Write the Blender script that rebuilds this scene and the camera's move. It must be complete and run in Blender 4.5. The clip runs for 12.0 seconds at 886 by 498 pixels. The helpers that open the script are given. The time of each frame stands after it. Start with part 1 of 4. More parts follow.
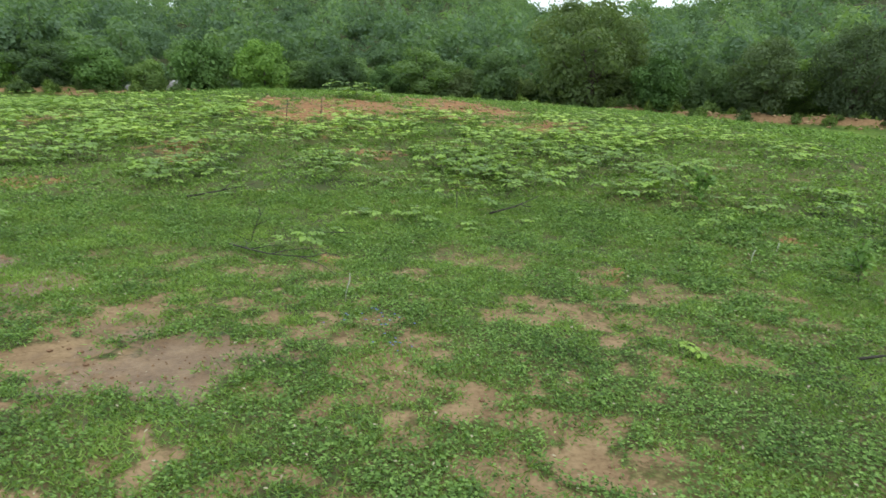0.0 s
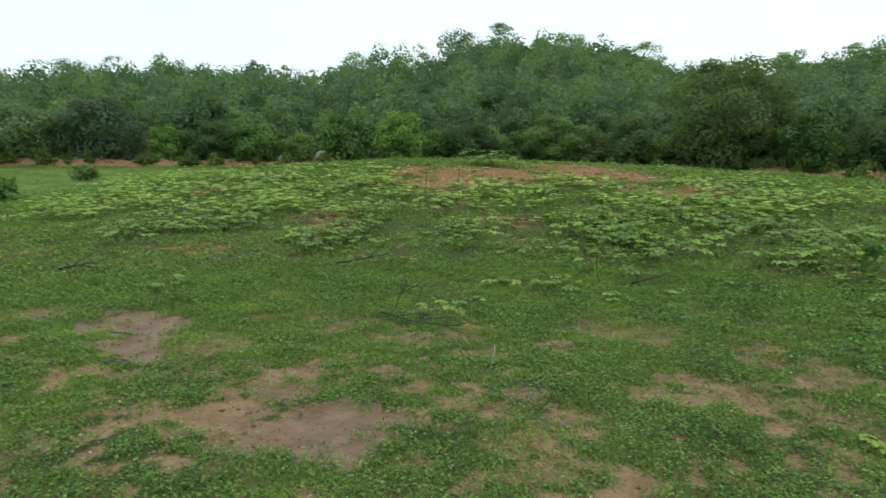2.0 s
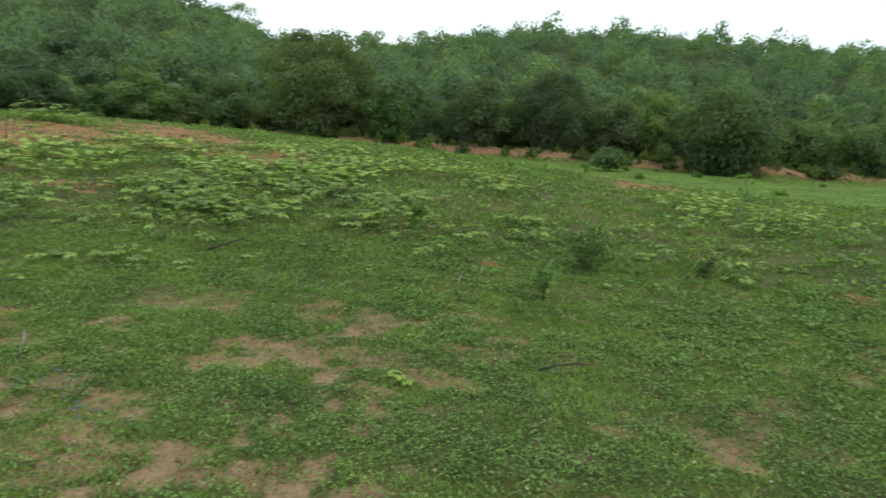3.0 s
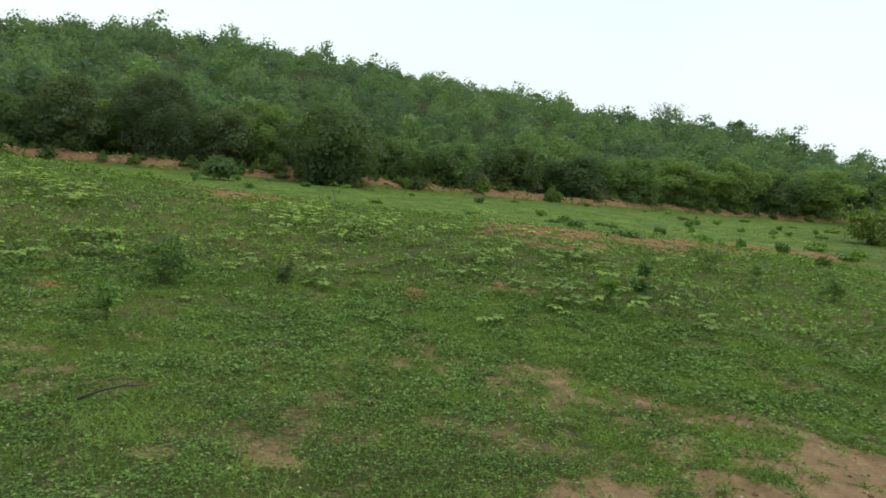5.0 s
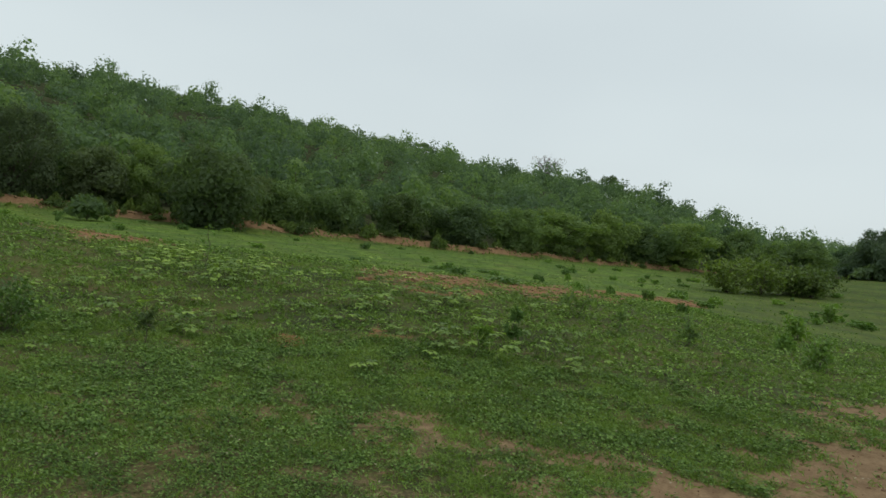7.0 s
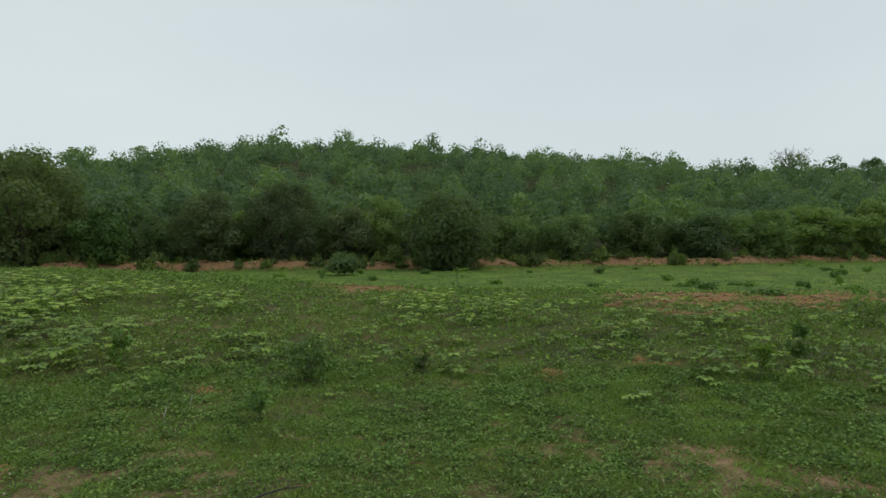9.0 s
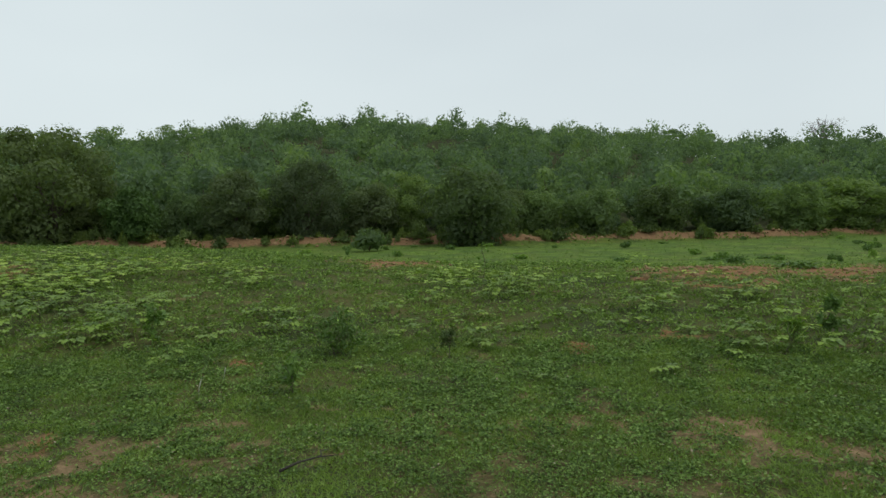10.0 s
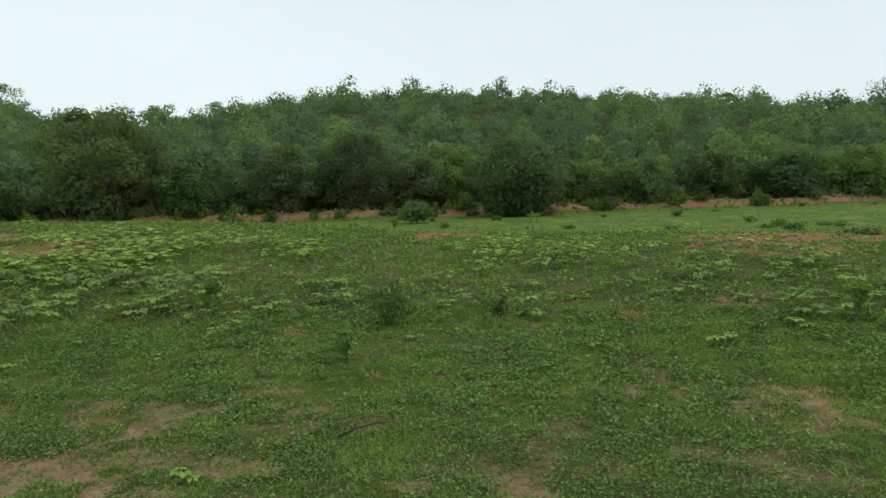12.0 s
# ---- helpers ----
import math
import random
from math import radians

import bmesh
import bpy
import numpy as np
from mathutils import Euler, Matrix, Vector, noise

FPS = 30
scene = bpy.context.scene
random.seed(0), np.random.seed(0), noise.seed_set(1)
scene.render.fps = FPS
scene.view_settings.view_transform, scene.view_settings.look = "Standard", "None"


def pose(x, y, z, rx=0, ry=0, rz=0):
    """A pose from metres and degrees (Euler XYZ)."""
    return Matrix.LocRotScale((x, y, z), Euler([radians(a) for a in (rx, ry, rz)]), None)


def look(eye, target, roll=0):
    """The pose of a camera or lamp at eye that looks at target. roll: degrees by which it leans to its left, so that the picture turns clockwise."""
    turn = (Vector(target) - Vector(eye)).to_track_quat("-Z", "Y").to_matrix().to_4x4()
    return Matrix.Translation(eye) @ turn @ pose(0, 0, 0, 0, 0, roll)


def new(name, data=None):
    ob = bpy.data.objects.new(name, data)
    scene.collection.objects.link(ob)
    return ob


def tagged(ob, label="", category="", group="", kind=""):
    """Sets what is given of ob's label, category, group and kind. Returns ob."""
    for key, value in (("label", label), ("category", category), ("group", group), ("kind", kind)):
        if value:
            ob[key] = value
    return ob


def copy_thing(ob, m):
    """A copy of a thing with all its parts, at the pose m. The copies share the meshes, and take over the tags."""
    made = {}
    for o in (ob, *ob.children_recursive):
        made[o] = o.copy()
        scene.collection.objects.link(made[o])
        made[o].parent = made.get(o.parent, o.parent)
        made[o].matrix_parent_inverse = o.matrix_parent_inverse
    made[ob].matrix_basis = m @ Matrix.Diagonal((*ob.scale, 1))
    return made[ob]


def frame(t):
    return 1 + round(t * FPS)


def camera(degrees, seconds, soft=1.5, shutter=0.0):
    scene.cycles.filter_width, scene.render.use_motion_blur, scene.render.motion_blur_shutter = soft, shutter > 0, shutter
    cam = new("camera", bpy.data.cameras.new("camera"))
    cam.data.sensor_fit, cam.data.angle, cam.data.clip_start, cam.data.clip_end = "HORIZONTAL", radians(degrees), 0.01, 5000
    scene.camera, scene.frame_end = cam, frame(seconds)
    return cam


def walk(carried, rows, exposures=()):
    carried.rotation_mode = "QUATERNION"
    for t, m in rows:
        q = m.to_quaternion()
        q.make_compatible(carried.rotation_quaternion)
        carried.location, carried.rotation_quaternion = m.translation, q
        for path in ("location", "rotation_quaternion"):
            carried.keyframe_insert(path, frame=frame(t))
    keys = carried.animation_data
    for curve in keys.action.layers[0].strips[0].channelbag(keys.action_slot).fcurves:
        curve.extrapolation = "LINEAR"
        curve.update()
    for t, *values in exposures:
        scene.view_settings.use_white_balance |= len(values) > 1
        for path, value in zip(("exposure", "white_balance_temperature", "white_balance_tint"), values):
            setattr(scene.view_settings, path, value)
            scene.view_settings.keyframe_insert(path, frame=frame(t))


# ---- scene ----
cam = camera(66.82, 12.0, soft=1.5, shutter=0.18)
PATH = [
    (0.0, pose(0.019, 0.010, 1.413, 76.62, -1.99, 0.33)),
    (0.5, pose(-0.033, -0.025, 1.446, 79.09, -0.78, 6.33)),
    (1.0, pose(-0.100, -0.024, 1.469, 81.35, 0.46, 11.99)),
    (1.5, pose(-0.137, -0.036, 1.488, 82.19, -0.37, 14.12)),
    (2.0, pose(-0.090, -0.039, 1.484, 81.70, -0.67, 11.24)),
    (2.5, pose(0.049, 0.011, 1.462, 78.73, -2.98, -5.59)),
    (3.0, pose(0.222, -0.004, 1.485, 80.02, -3.78, -21.49)),
    (3.5, pose(0.346, -0.025, 1.511, 81.01, -5.10, -33.66)),
    (3.7, pose(0.397, -0.057, 1.534, 81.71, -4.34, -37.22)),
    (5.3, pose(0.631, -0.292, 1.484, 84.09, -6.91, -56.84)),
    (5.5, pose(0.652, -0.326, 1.472, 84.69, -7.79, -60.00)),
    (6.0, pose(0.657, -0.377, 1.483, 85.59, -8.56, -67.77)),
    (6.5, pose(0.640, -0.391, 1.500, 86.52, -8.25, -67.47)),
    (6.7, pose(0.640, -0.390, 1.511, 87.48, -7.81, -65.40)),
    (8.3, pose(0.603, -0.204, 1.512, 88.67, -1.90, -53.98)),
    (8.5, pose(0.573, -0.195, 1.514, 89.11, -1.42, -50.87)),
    (9.0, pose(0.523, -0.139, 1.536, 89.73, 0.37, -43.37)),
    (9.5, pose(0.501, -0.144, 1.523, 88.29, 0.85, -42.19)),
    (10.0, pose(0.490, -0.140, 1.519, 87.70, 0.83, -41.31)),
    (10.5, pose(0.473, -0.131, 1.523, 87.42, 0.84, -39.84)),
    (11.0, pose(0.465, -0.111, 1.515, 86.71, 0.81, -39.73)),
    (11.5, pose(0.461, -0.103, 1.502, 85.08, 0.60, -39.90)),
    (12.0, pose(0.466, -0.102, 1.500, 85.36, 1.78, -37.43)),
]
walk(cam, PATH, [(0, 0.97, 6050, 7), (1, 0.62, 6050, 7), (1.5, 0.55, 6050, 8), (2, 0.46, 6100, 8), (3, 0.58, 6150, 9), (3.5, 0.60, 6200, 9), (5.5, 0.22, 6400, 8), (6.5, -0.10, 6350, 9), (9, -0.16, 6350, 10), (10.5, -0.02, 6350, 10), (11.0, 0.01, 6350, 10), (11.5, 0.07, 6350, 10), (12, 0.15, 6350, 10)])

# ---- sky and light: a bright, overcast day ----
world = bpy.data.worlds.new("overcast_sky")
scene.world = world
world.use_nodes = True
wn, wl = world.node_tree.nodes, world.node_tree.links
wn.clear()
w_out = wn.new("ShaderNodeOutputWorld")
w_bg = wn.new("ShaderNodeBackground")
w_sky = wn.new("ShaderNodeTexSky")
w_sky.sky_type, w_sky.sun_disc = "NISHITA", False
w_sky.sun_elevation, w_sky.sun_rotation = radians(58), radians(150)
w_sky.dust_density, w_sky.air_density = 4.0, 1.0
w_dim = wn.new("ShaderNodeVectorMath")
w_dim.operation = "SCALE"
w_dim.inputs["Scale"].default_value = 0.12
w_co = wn.new("ShaderNodeTexCoord")
w_map = wn.new("ShaderNodeMapping")
w_map.inputs["Scale"].default_value = (1.0, 1.0, 2.6)
w_noise = wn.new("ShaderNodeTexNoise")
w_noise.inputs["Scale"].default_value, w_noise.inputs["Detail"].default_value = 1.1, 3.0
w_ramp = wn.new("ShaderNodeValToRGB")
w_ramp.color_ramp.elements[0].position, w_ramp.color_ramp.elements[0].color = 0.3, (0.705, 0.78, 0.79, 1)
w_ramp.color_ramp.elements[1].position, w_ramp.color_ramp.elements[1].color = 0.7, (0.81, 0.89, 0.885, 1)
w_mix = wn.new("ShaderNodeMix")
w_mix.data_type = "RGBA"
w_mix.inputs["Factor"].default_value = 0.92
wl.new(w_co.outputs["Generated"], w_map.inputs["Vector"])
wl.new(w_map.outputs["Vector"], w_noise.inputs["Vector"])
wl.new(w_noise.outputs["Fac"], w_ramp.inputs["Fac"])
wl.new(w_sky.outputs["Color"], w_dim.inputs[0])
wl.new(w_dim.outputs["Vector"], w_mix.inputs["A"])
wl.new(w_ramp.outputs["Color"], w_mix.inputs["B"])
wl.new(w_mix.outputs["Result"], w_bg.inputs["Color"])
w_bg.inputs["Strength"].default_value = 1.0
wl.new(w_bg.outputs["Background"], w_out.inputs["Surface"])

sun = new("sun", bpy.data.lights.new("sun", "SUN"))
sun.data.energy, sun.data.angle, sun.data.color = 1.0, radians(20), (1.0, 0.97, 0.92)
sun.matrix_basis = look((0, 0, 60), (-12, 22, 0))


# ---- materials ----
def node_material(name):
    m = bpy.data.materials.new(name)
    m.use_nodes = True
    nt = m.node_tree
    return m, nt.nodes, nt.links, nt.nodes["Principled BSDF"], nt.nodes["Material Output"]


def ramp_of(nodes, stops):
    r = nodes.new("ShaderNodeValToRGB")
    e = r.color_ramp.elements
    while len(e) < len(stops):
        e.new(0.5)
    for k, (p, c) in enumerate(stops):
        e[k].position, e[k].color = p, (*c, 1)
    return r


def mixed(nodes, links, fac, a, b, blend="MIX"):
    """A colour mix; fac, a and b are sockets or values."""
    n = nodes.new("ShaderNodeMix")
    n.data_type, n.blend_type = "RGBA", blend
    for sock, v in ((n.inputs["Factor"], fac), (n.inputs["A"], a), (n.inputs["B"], b)):
        if isinstance(v, bpy.types.NodeSocket):
            links.new(v, sock)
        elif isinstance(v, tuple):
            sock.default_value = (*v, 1)
        else:
            sock.default_value = v
    return n.outputs["Result"]


def noise_of(nodes, links, scale, detail=3.0, rough=0.55, space="Object"):
    co = nodes.new("ShaderNodeTexCoord")
    n = nodes.new("ShaderNodeTexNoise")
    n.inputs["Scale"].default_value, n.inputs["Detail"].default_value, n.inputs["Roughness"].default_value = scale, detail, rough
    links.new(co.outputs[space], n.inputs["Vector"])
    return n.outputs["Fac"]


def foliage(name, dark, mid, light, patch=0.6, gloss=0.5, through_leaf=0.25, tint=False, share=0.35, spec=0.25):
    """Leaves: each leaf its own green, patches of another tone, a little light through the blade."""
    m, nodes, links, bsdf, out = node_material(name)
    geo = nodes.new("ShaderNodeNewGeometry")
    leaf = ramp_of(nodes, [(0.0, dark), (0.5, mid), (1.0, light)])
    links.new(geo.outputs["Random Per Island"], leaf.inputs["Fac"])
    broad = ramp_of(nodes, [(0.3, tuple(c * 0.75 for c in dark)), (0.7, tuple(c * 1.05 for c in light))])
    links.new(noise_of(nodes, links, patch, 3.0), broad.inputs["Fac"])
    col = mixed(nodes, links, share, leaf.outputs["Color"], broad.outputs["Color"])
    info = nodes.new("ShaderNodeObjectInfo")
    fac = info.outputs["Random"]
    if tint:
        at = nodes.new("ShaderNodeAttribute")
        at.attribute_name = "tint"
        fac = at.outputs["Fac"]
    tone = ramp_of(nodes, [(0.0, (0.56, 0.62, 0.64)), (0.4, (0.88, 0.92, 0.9)), (0.8, (1.15, 1.18, 0.92)), (1.0, (1.28, 1.26, 0.92))])
    links.new(fac, tone.inputs["Fac"])
    col = mixed(nodes, links, 1.0, col, tone.outputs["Color"], "MULTIPLY")
    links.new(col, bsdf.inputs["Base Color"])
    bsdf.inputs["Roughness"].default_value = gloss
    bsdf.inputs["Specular IOR Level"].default_value = spec
    tr = nodes.new("ShaderNodeBsdfTranslucent")
    links.new(mixed(nodes, links, 1.0, col, (1.25, 1.35, 0.55), "MULTIPLY"), tr.inputs["Color"])
    mx = nodes.new("ShaderNodeMixShader")
    mx.inputs["Fac"].default_value = through_leaf
    links.new(bsdf.outputs["BSDF"], mx.inputs[1])
    links.new(tr.outputs["BSDF"], mx.inputs[2])
    links.new(mx.outputs["Shader"], out.inputs["Surface"])
    return m


def rough_solid(name, a, b, scale, rough=0.85, bump=0.4, spec=0.3):
    """Bark, dead wood and stone: two tones and a grain."""
    m, nodes, links, bsdf, out = node_material(name)
    n1, n2 = noise_of(nodes, links, scale, 5.0), noise_of(nodes, links, scale * 6, 3.0)
    col = mixed(nodes, links, n1, a, b)
    col = mixed(nodes, links, n2, mixed(nodes, links, 1.0, col, (0.7, 0.7, 0.7), "MULTIPLY"), col)
    links.new(col, bsdf.inputs["Base Color"])
    bsdf.inputs["Roughness"].default_value = rough
    bsdf.inputs["Specular IOR Level"].default_value = spec
    bp = nodes.new("ShaderNodeBump")
    bp.inputs["Strength"].default_value, bp.inputs["Distance"].default_value = bump, 0.01
    links.new(n2, bp.inputs["Height"])
    links.new(bp.outputs["Normal"], bsdf.inputs["Normal"])
    return m


def ground_material():
    """Reddish sandy soil, damp in places, under a mat of low green."""
    m, nodes, links, bsdf, out = node_material("earth_and_turf")
    def attr(n):
        a = nodes.new("ShaderNodeAttribute")
        a.attribute_name = n
        return a.outputs["Fac"]
    fine = noise_of(nodes, links, 38.0, 6.0, 0.7)
    mid = noise_of(nodes, links, 5.0, 5.0, 0.6)
    big = noise_of(nodes, links, 0.5, 4.0, 0.6)
    soil = ramp_of(nodes, [(0.25, (0.145, 0.091, 0.050)), (0.5, (0.215, 0.143, 0.079)), (0.75, (0.28, 0.195, 0.110))])
    links.new(mid, soil.inputs["Fac"])
    grit = ramp_of(nodes, [(0.3, (0.62, 0.6, 0.58)), (0.55, (1.0, 1.0, 1.0)), (0.8, (1.12, 1.1, 1.08))])
    links.new(fine, grit.inputs["Fac"])
    earth = mixed(nodes, links, 1.0, soil.outputs["Color"], grit.outputs["Color"], "MULTIPLY")
    earth = mixed(nodes, links, attr("red"), earth, mixed(nodes, links, 1.0, earth, (1.06, 0.83, 0.70), "MULTIPLY"))
    earth = mixed(nodes, links, attr("damp"), earth, mixed(nodes, links, 1.0, earth, (0.80, 0.78, 0.84), "MULTIPLY"))
    turf = ramp_of(nodes, [(0.43, (0.092, 0.060, 0.032)), (0.49, (0.052, 0.056, 0.021)), (0.55, (0.074, 0.112, 0.028))])
    links.new(mixed(nodes, links, 0.45, fine, noise_of(nodes, links, 150.0, 3.0, 0.6)), turf.inputs["Fac"])
    broad = ramp_of(nodes, [(0.36, (0.68, 0.74, 0.8)), (0.64, (1.22, 1.16, 1.0))])
    links.new(big, broad.inputs["Fac"])
    green = mixed(nodes, links, 1.0, turf.outputs["Color"], broad.outputs["Color"], "MULTIPLY")
    pale = ramp_of(nodes, [(0.36, (0.046, 0.076, 0.016)), (0.5, (0.094, 0.154, 0.028)), (0.66, (0.148, 0.222, 0.044))])
    links.new(noise_of(nodes, links, 2.2, 8.0, 0.75), pale.inputs["Fac"])
    dry = ramp_of(nodes, [(0.47, (0, 0, 0)), (0.66, (0.5, 0.5, 0.5))])
    links.new(noise_of(nodes, links, 0.45, 7.0, 0.7), dry.inputs["Fac"])
    field = mixed(nodes, links, dry.outputs["Color"], pale.outputs["Color"], (0.088, 0.078, 0.036))
    field = mixed(nodes, links, 1.0, field, broad.outputs["Color"], "MULTIPLY")
    green = mixed(nodes, links, attr("meadow"), green, field)
    shake = nodes.new("ShaderNodeMath")
    shake.operation = "MULTIPLY_ADD"
    links.new(mixed(nodes, links, 0.6, mid, fine), shake.inputs[0])
    shake.inputs[1].default_value = 1.1
    links.new(attr("bare"), shake.inputs[2])
    cover = nodes.new("ShaderNodeMapRange")
    cover.inputs["From Min"].default_value, cover.inputs["From Max"].default_value = 0.79, 1.08
    links.new(shake.outputs["Value"], cover.inputs["Value"])
    col = mixed(nodes, links, cover.outputs["Result"], green, earth)
    # Dark green undergrowth colour under the wood, with the trees' shade painted in.
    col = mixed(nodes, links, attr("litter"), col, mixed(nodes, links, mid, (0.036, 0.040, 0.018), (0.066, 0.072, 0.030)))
    links.new(col, bsdf.inputs["Base Color"])
    rg = nodes.new("ShaderNodeMapRange")
    rg.inputs["To Min"].default_value, rg.inputs["To Max"].default_value = 0.92, 0.42
    links.new(attr("damp"), rg.inputs["Value"])
    links.new(rg.outputs["Result"], bsdf.inputs["Roughness"])
    bsdf.inputs["Specular IOR Level"].default_value = 0.06
    bp = nodes.new("ShaderNodeBump")
    bp.inputs["Strength"].default_value, bp.inputs["Distance"].default_value = 0.6, 0.012
    links.new(mixed(nodes, links, 0.5, mid, fine), bp.inputs["Height"])
    links.new(bp.outputs["Normal"], bsdf.inputs["Normal"])
    return m


M_GROUND = ground_material()
M_GRASS = foliage("grass_blades", (0.062, 0.106, 0.024), (0.140, 0.220, 0.045), (0.245, 0.338, 0.086), 1.4, 0.5, 0.3, share=0.45)
M_CREEPER = foliage("creeping_leaves", (0.028, 0.056, 0.014), (0.108, 0.188, 0.038), (0.285, 0.410, 0.108), 2.2, 0.55, 0.25, share=0.3, spec=0.15)
M_WEED = foliage("weed_leaves", (0.084, 0.150, 0.034), (0.215, 0.325, 0.068), (0.385, 0.485, 0.114), 1.1, 0.5, 0.28, share=0.35, spec=0.2)
# Woodland greens lightened and shifted to blue: distance haze put into the leaf colour.
M_FOREST = foliage("hazed_woodland_leaves", (0.112, 0.170, 0.106), (0.140, 0.206, 0.122), (0.170, 0.242, 0.134), 0.35, 0.65, 0.48, tint=True, share=0.35, spec=0.4)
M_WOOD = foliage("hazed_front_wood_leaves", (0.112, 0.170, 0.096), (0.140, 0.206, 0.110), (0.170, 0.242, 0.122), 0.4, 0.65, 0.48, share=0.3, spec=0.4)
M_DARK = foliage("dark_tree_leaves", (0.097, 0.127, 0.067), (0.117, 0.152, 0.075), (0.140, 0.179, 0.083), 0.5, 0.65, 0.46, spec=0.3)
M_MID = foliage("tree_leaves", (0.118, 0.172, 0.078), (0.144, 0.206, 0.089), (0.172, 0.240, 0.100), 0.5, 0.65, 0.5, spec=0.3)
M_ROUND = foliage("round_tree_leaves", (0.108, 0.149, 0.069), (0.133, 0.182, 0.078), (0.161, 0.214, 0.087), 0.5, 0.65, 0.48, spec=0.3)
# Greyer, bluer green for the far trees, haze painted into it.
M_FAR = foliage("hazed_far_tree_leaves", (0.110, 0.156, 0.094), (0.126, 0.178, 0.102), (0.144, 0.200, 0.112), 0.4, 0.65, 0.40, spec=0.4)
M_LIGHT = foliage("young_tree_leaves", (0.085, 0.155, 0.038), (0.120, 0.206, 0.048), (0.160, 0.255, 0.060), 0.5, 0.6, 0.3, spec=0.3)
M_OLIVE = foliage("shrub_leaves", (0.080, 0.122, 0.038), (0.12, 0.172, 0.048), (0.165, 0.222, 0.062), 1.2, 0.5, 0.35)
M_SAP = foliage("sapling_leaves", (0.095, 0.165, 0.042), (0.145, 0.24, 0.058), (0.20, 0.31, 0.075), 3.0, 0.45, 0.35)
M_BARK = rough_solid("bark", (0.09, 0.07, 0.05), (0.17, 0.14, 0.11), 6.0)
M_GREYBARK = rough_solid("grey_bark", (0.16, 0.14, 0.125), (0.26, 0.235, 0.21), 6.0)
M_DEAD = rough_solid("weathered_dead_wood", (0.03, 0.026, 0.02), (0.075, 0.062, 0.05), 12.0)
M_STEM = rough_solid("green_stem", (0.10, 0.13, 0.05), (0.16, 0.17, 0.07), 20.0, 0.7)
M_SLATE = rough_solid("dark_stone", (0.022, 0.019, 0.026), (0.05, 0.042, 0.05), 15.0, 0.6)
M_ROCK = rough_solid("grey_rock", (0.20, 0.19, 0.18), (0.34, 0.32, 0.30), 2.0, 0.9, 0.8)
M_STRAW = rough_solid("dry_leaf", (0.30, 0.25, 0.15), (0.45, 0.40, 0.28), 20.0, 0.8)
M_PETAL = rough_solid("pale_petal", (0.32, 0.34, 0.24), (0.50, 0.50, 0.40), 30.0, 0.7, 0.1)
M_DRYTWIG = foliage("sparse_brown_leaves", (0.10, 0.09, 0.06), (0.15, 0.13, 0.09), (0.20, 0.17, 0.12), 0.5, 0.7, 0.15)
M_BLUE = rough_solid("blue_petal", (0.06, 0.09, 0.28), (0.12, 0.15, 0.40), 40.0, 0.6, 0.1)


# ---- the lie of the land ----
def lerp_table(x, table):
    t = np.array(table)
    return np.interp(x, t[:, 0], t[:, 1])


def smooth(a, b, x):
    u = np.clip((x - a) / (b - a), 0, 1)
    return u * u * (3 - 2 * u)


def hash2(i, j, seed):
    n = (i.astype(np.int64) * 374761393 + j.astype(np.int64) * 668265263 + seed * 974634777) & 0x7FFFFFFF
    n = ((n ^ (n >> 13)) * 1274126177) & 0x7FFFFFFF
    return ((n ^ (n >> 16)) & 0xFFFF) / 65535.0


def vnoise(x, y, seed=0):
    """Value noise from 0 to 1 on a lattice one metre wide."""
    x, y = np.asarray(x, float), np.asarray(y, float)
    i, j = np.floor(x), np.floor(y)
    u, v = x - i, y - j
    u, v = u * u * (3 - 2 * u), v * v * (3 - 2 * v)
    a, b = hash2(i, j, seed), hash2(i + 1, j, seed)
    c, d = hash2(i, j + 1, seed), hash2(i + 1, j + 1, seed)
    return (a * (1 - u) + b * u) * (1 - v) + (c * (1 - u) + d * u) * v


def fnoise(x, y, scale, seed=0, octaves=3):
    total, amp, norm = 0, 1.0, 0
    for k in range(octaves):
        total = total + amp * vnoise(x / scale * 2 ** k + 17.3 * k, y / scale * 2 ** k - 9.1 * k, seed + k)
        norm += amp
        amp *= 0.5
    return total / norm


# Bearing in degrees, clockwise from +y, against: the mound's crest height and distance, the bank's distance, the ridge's elevation.
CREST_H = [(-180, 0), (-50, 0), (-43, 0.1), (-35, 0.55), (-26, 0.9), (-18, 1.1), (-9, 1.2), (0, 1.15), (8, 1.05), (15, 0.98), (20, 0.87),
           (27, 0.75), (36, 0.55), (45, 0.45), (55, 0.47), (66, 0.48), (76, 0.45), (84, 0.3), (95, 0.0), (180, 0)]
CREST_R = [(-180, 20), (-40, 20), (-22, 22), (8, 22), (20, 19), (30, 17), (45, 15.5), (60, 14.5), (80, 15.5), (180, 15)]
BANK_R = [(-180, 62), (-42, 60), (-25, 56), (0, 52), (20, 49), (36, 48), (48, 48), (57, 51), (66, 57), (74, 65), (82, 76), (90, 92), (180, 92)]
RIDGE = [(-180, 3.0), (-60, 3.5), (-47, 4.6), (-40, 6.0), (-32, 6.7), (-27, 6.8), (-23, 6.2), (-19, 7.6), (-13, 8.0), (-10, 9.3), (-6, 9.8),
         (-1, 9.4), (5, 8.4), (9, 6.7), (13, 6.9), (18, 7.7), (24, 8.6), (30, 9.05), (36, 8.95), (44, 8.65), (50, 8.15), (57, 7.6), (62, 7.0),
         (70, 6.8), (77, 6.2), (82, 4.9), (85, 4.1), (87.5, 2.9), (90, 2.3), (93, 1.9), (94, 1.5), (110, 1.2), (180, 3.0)]
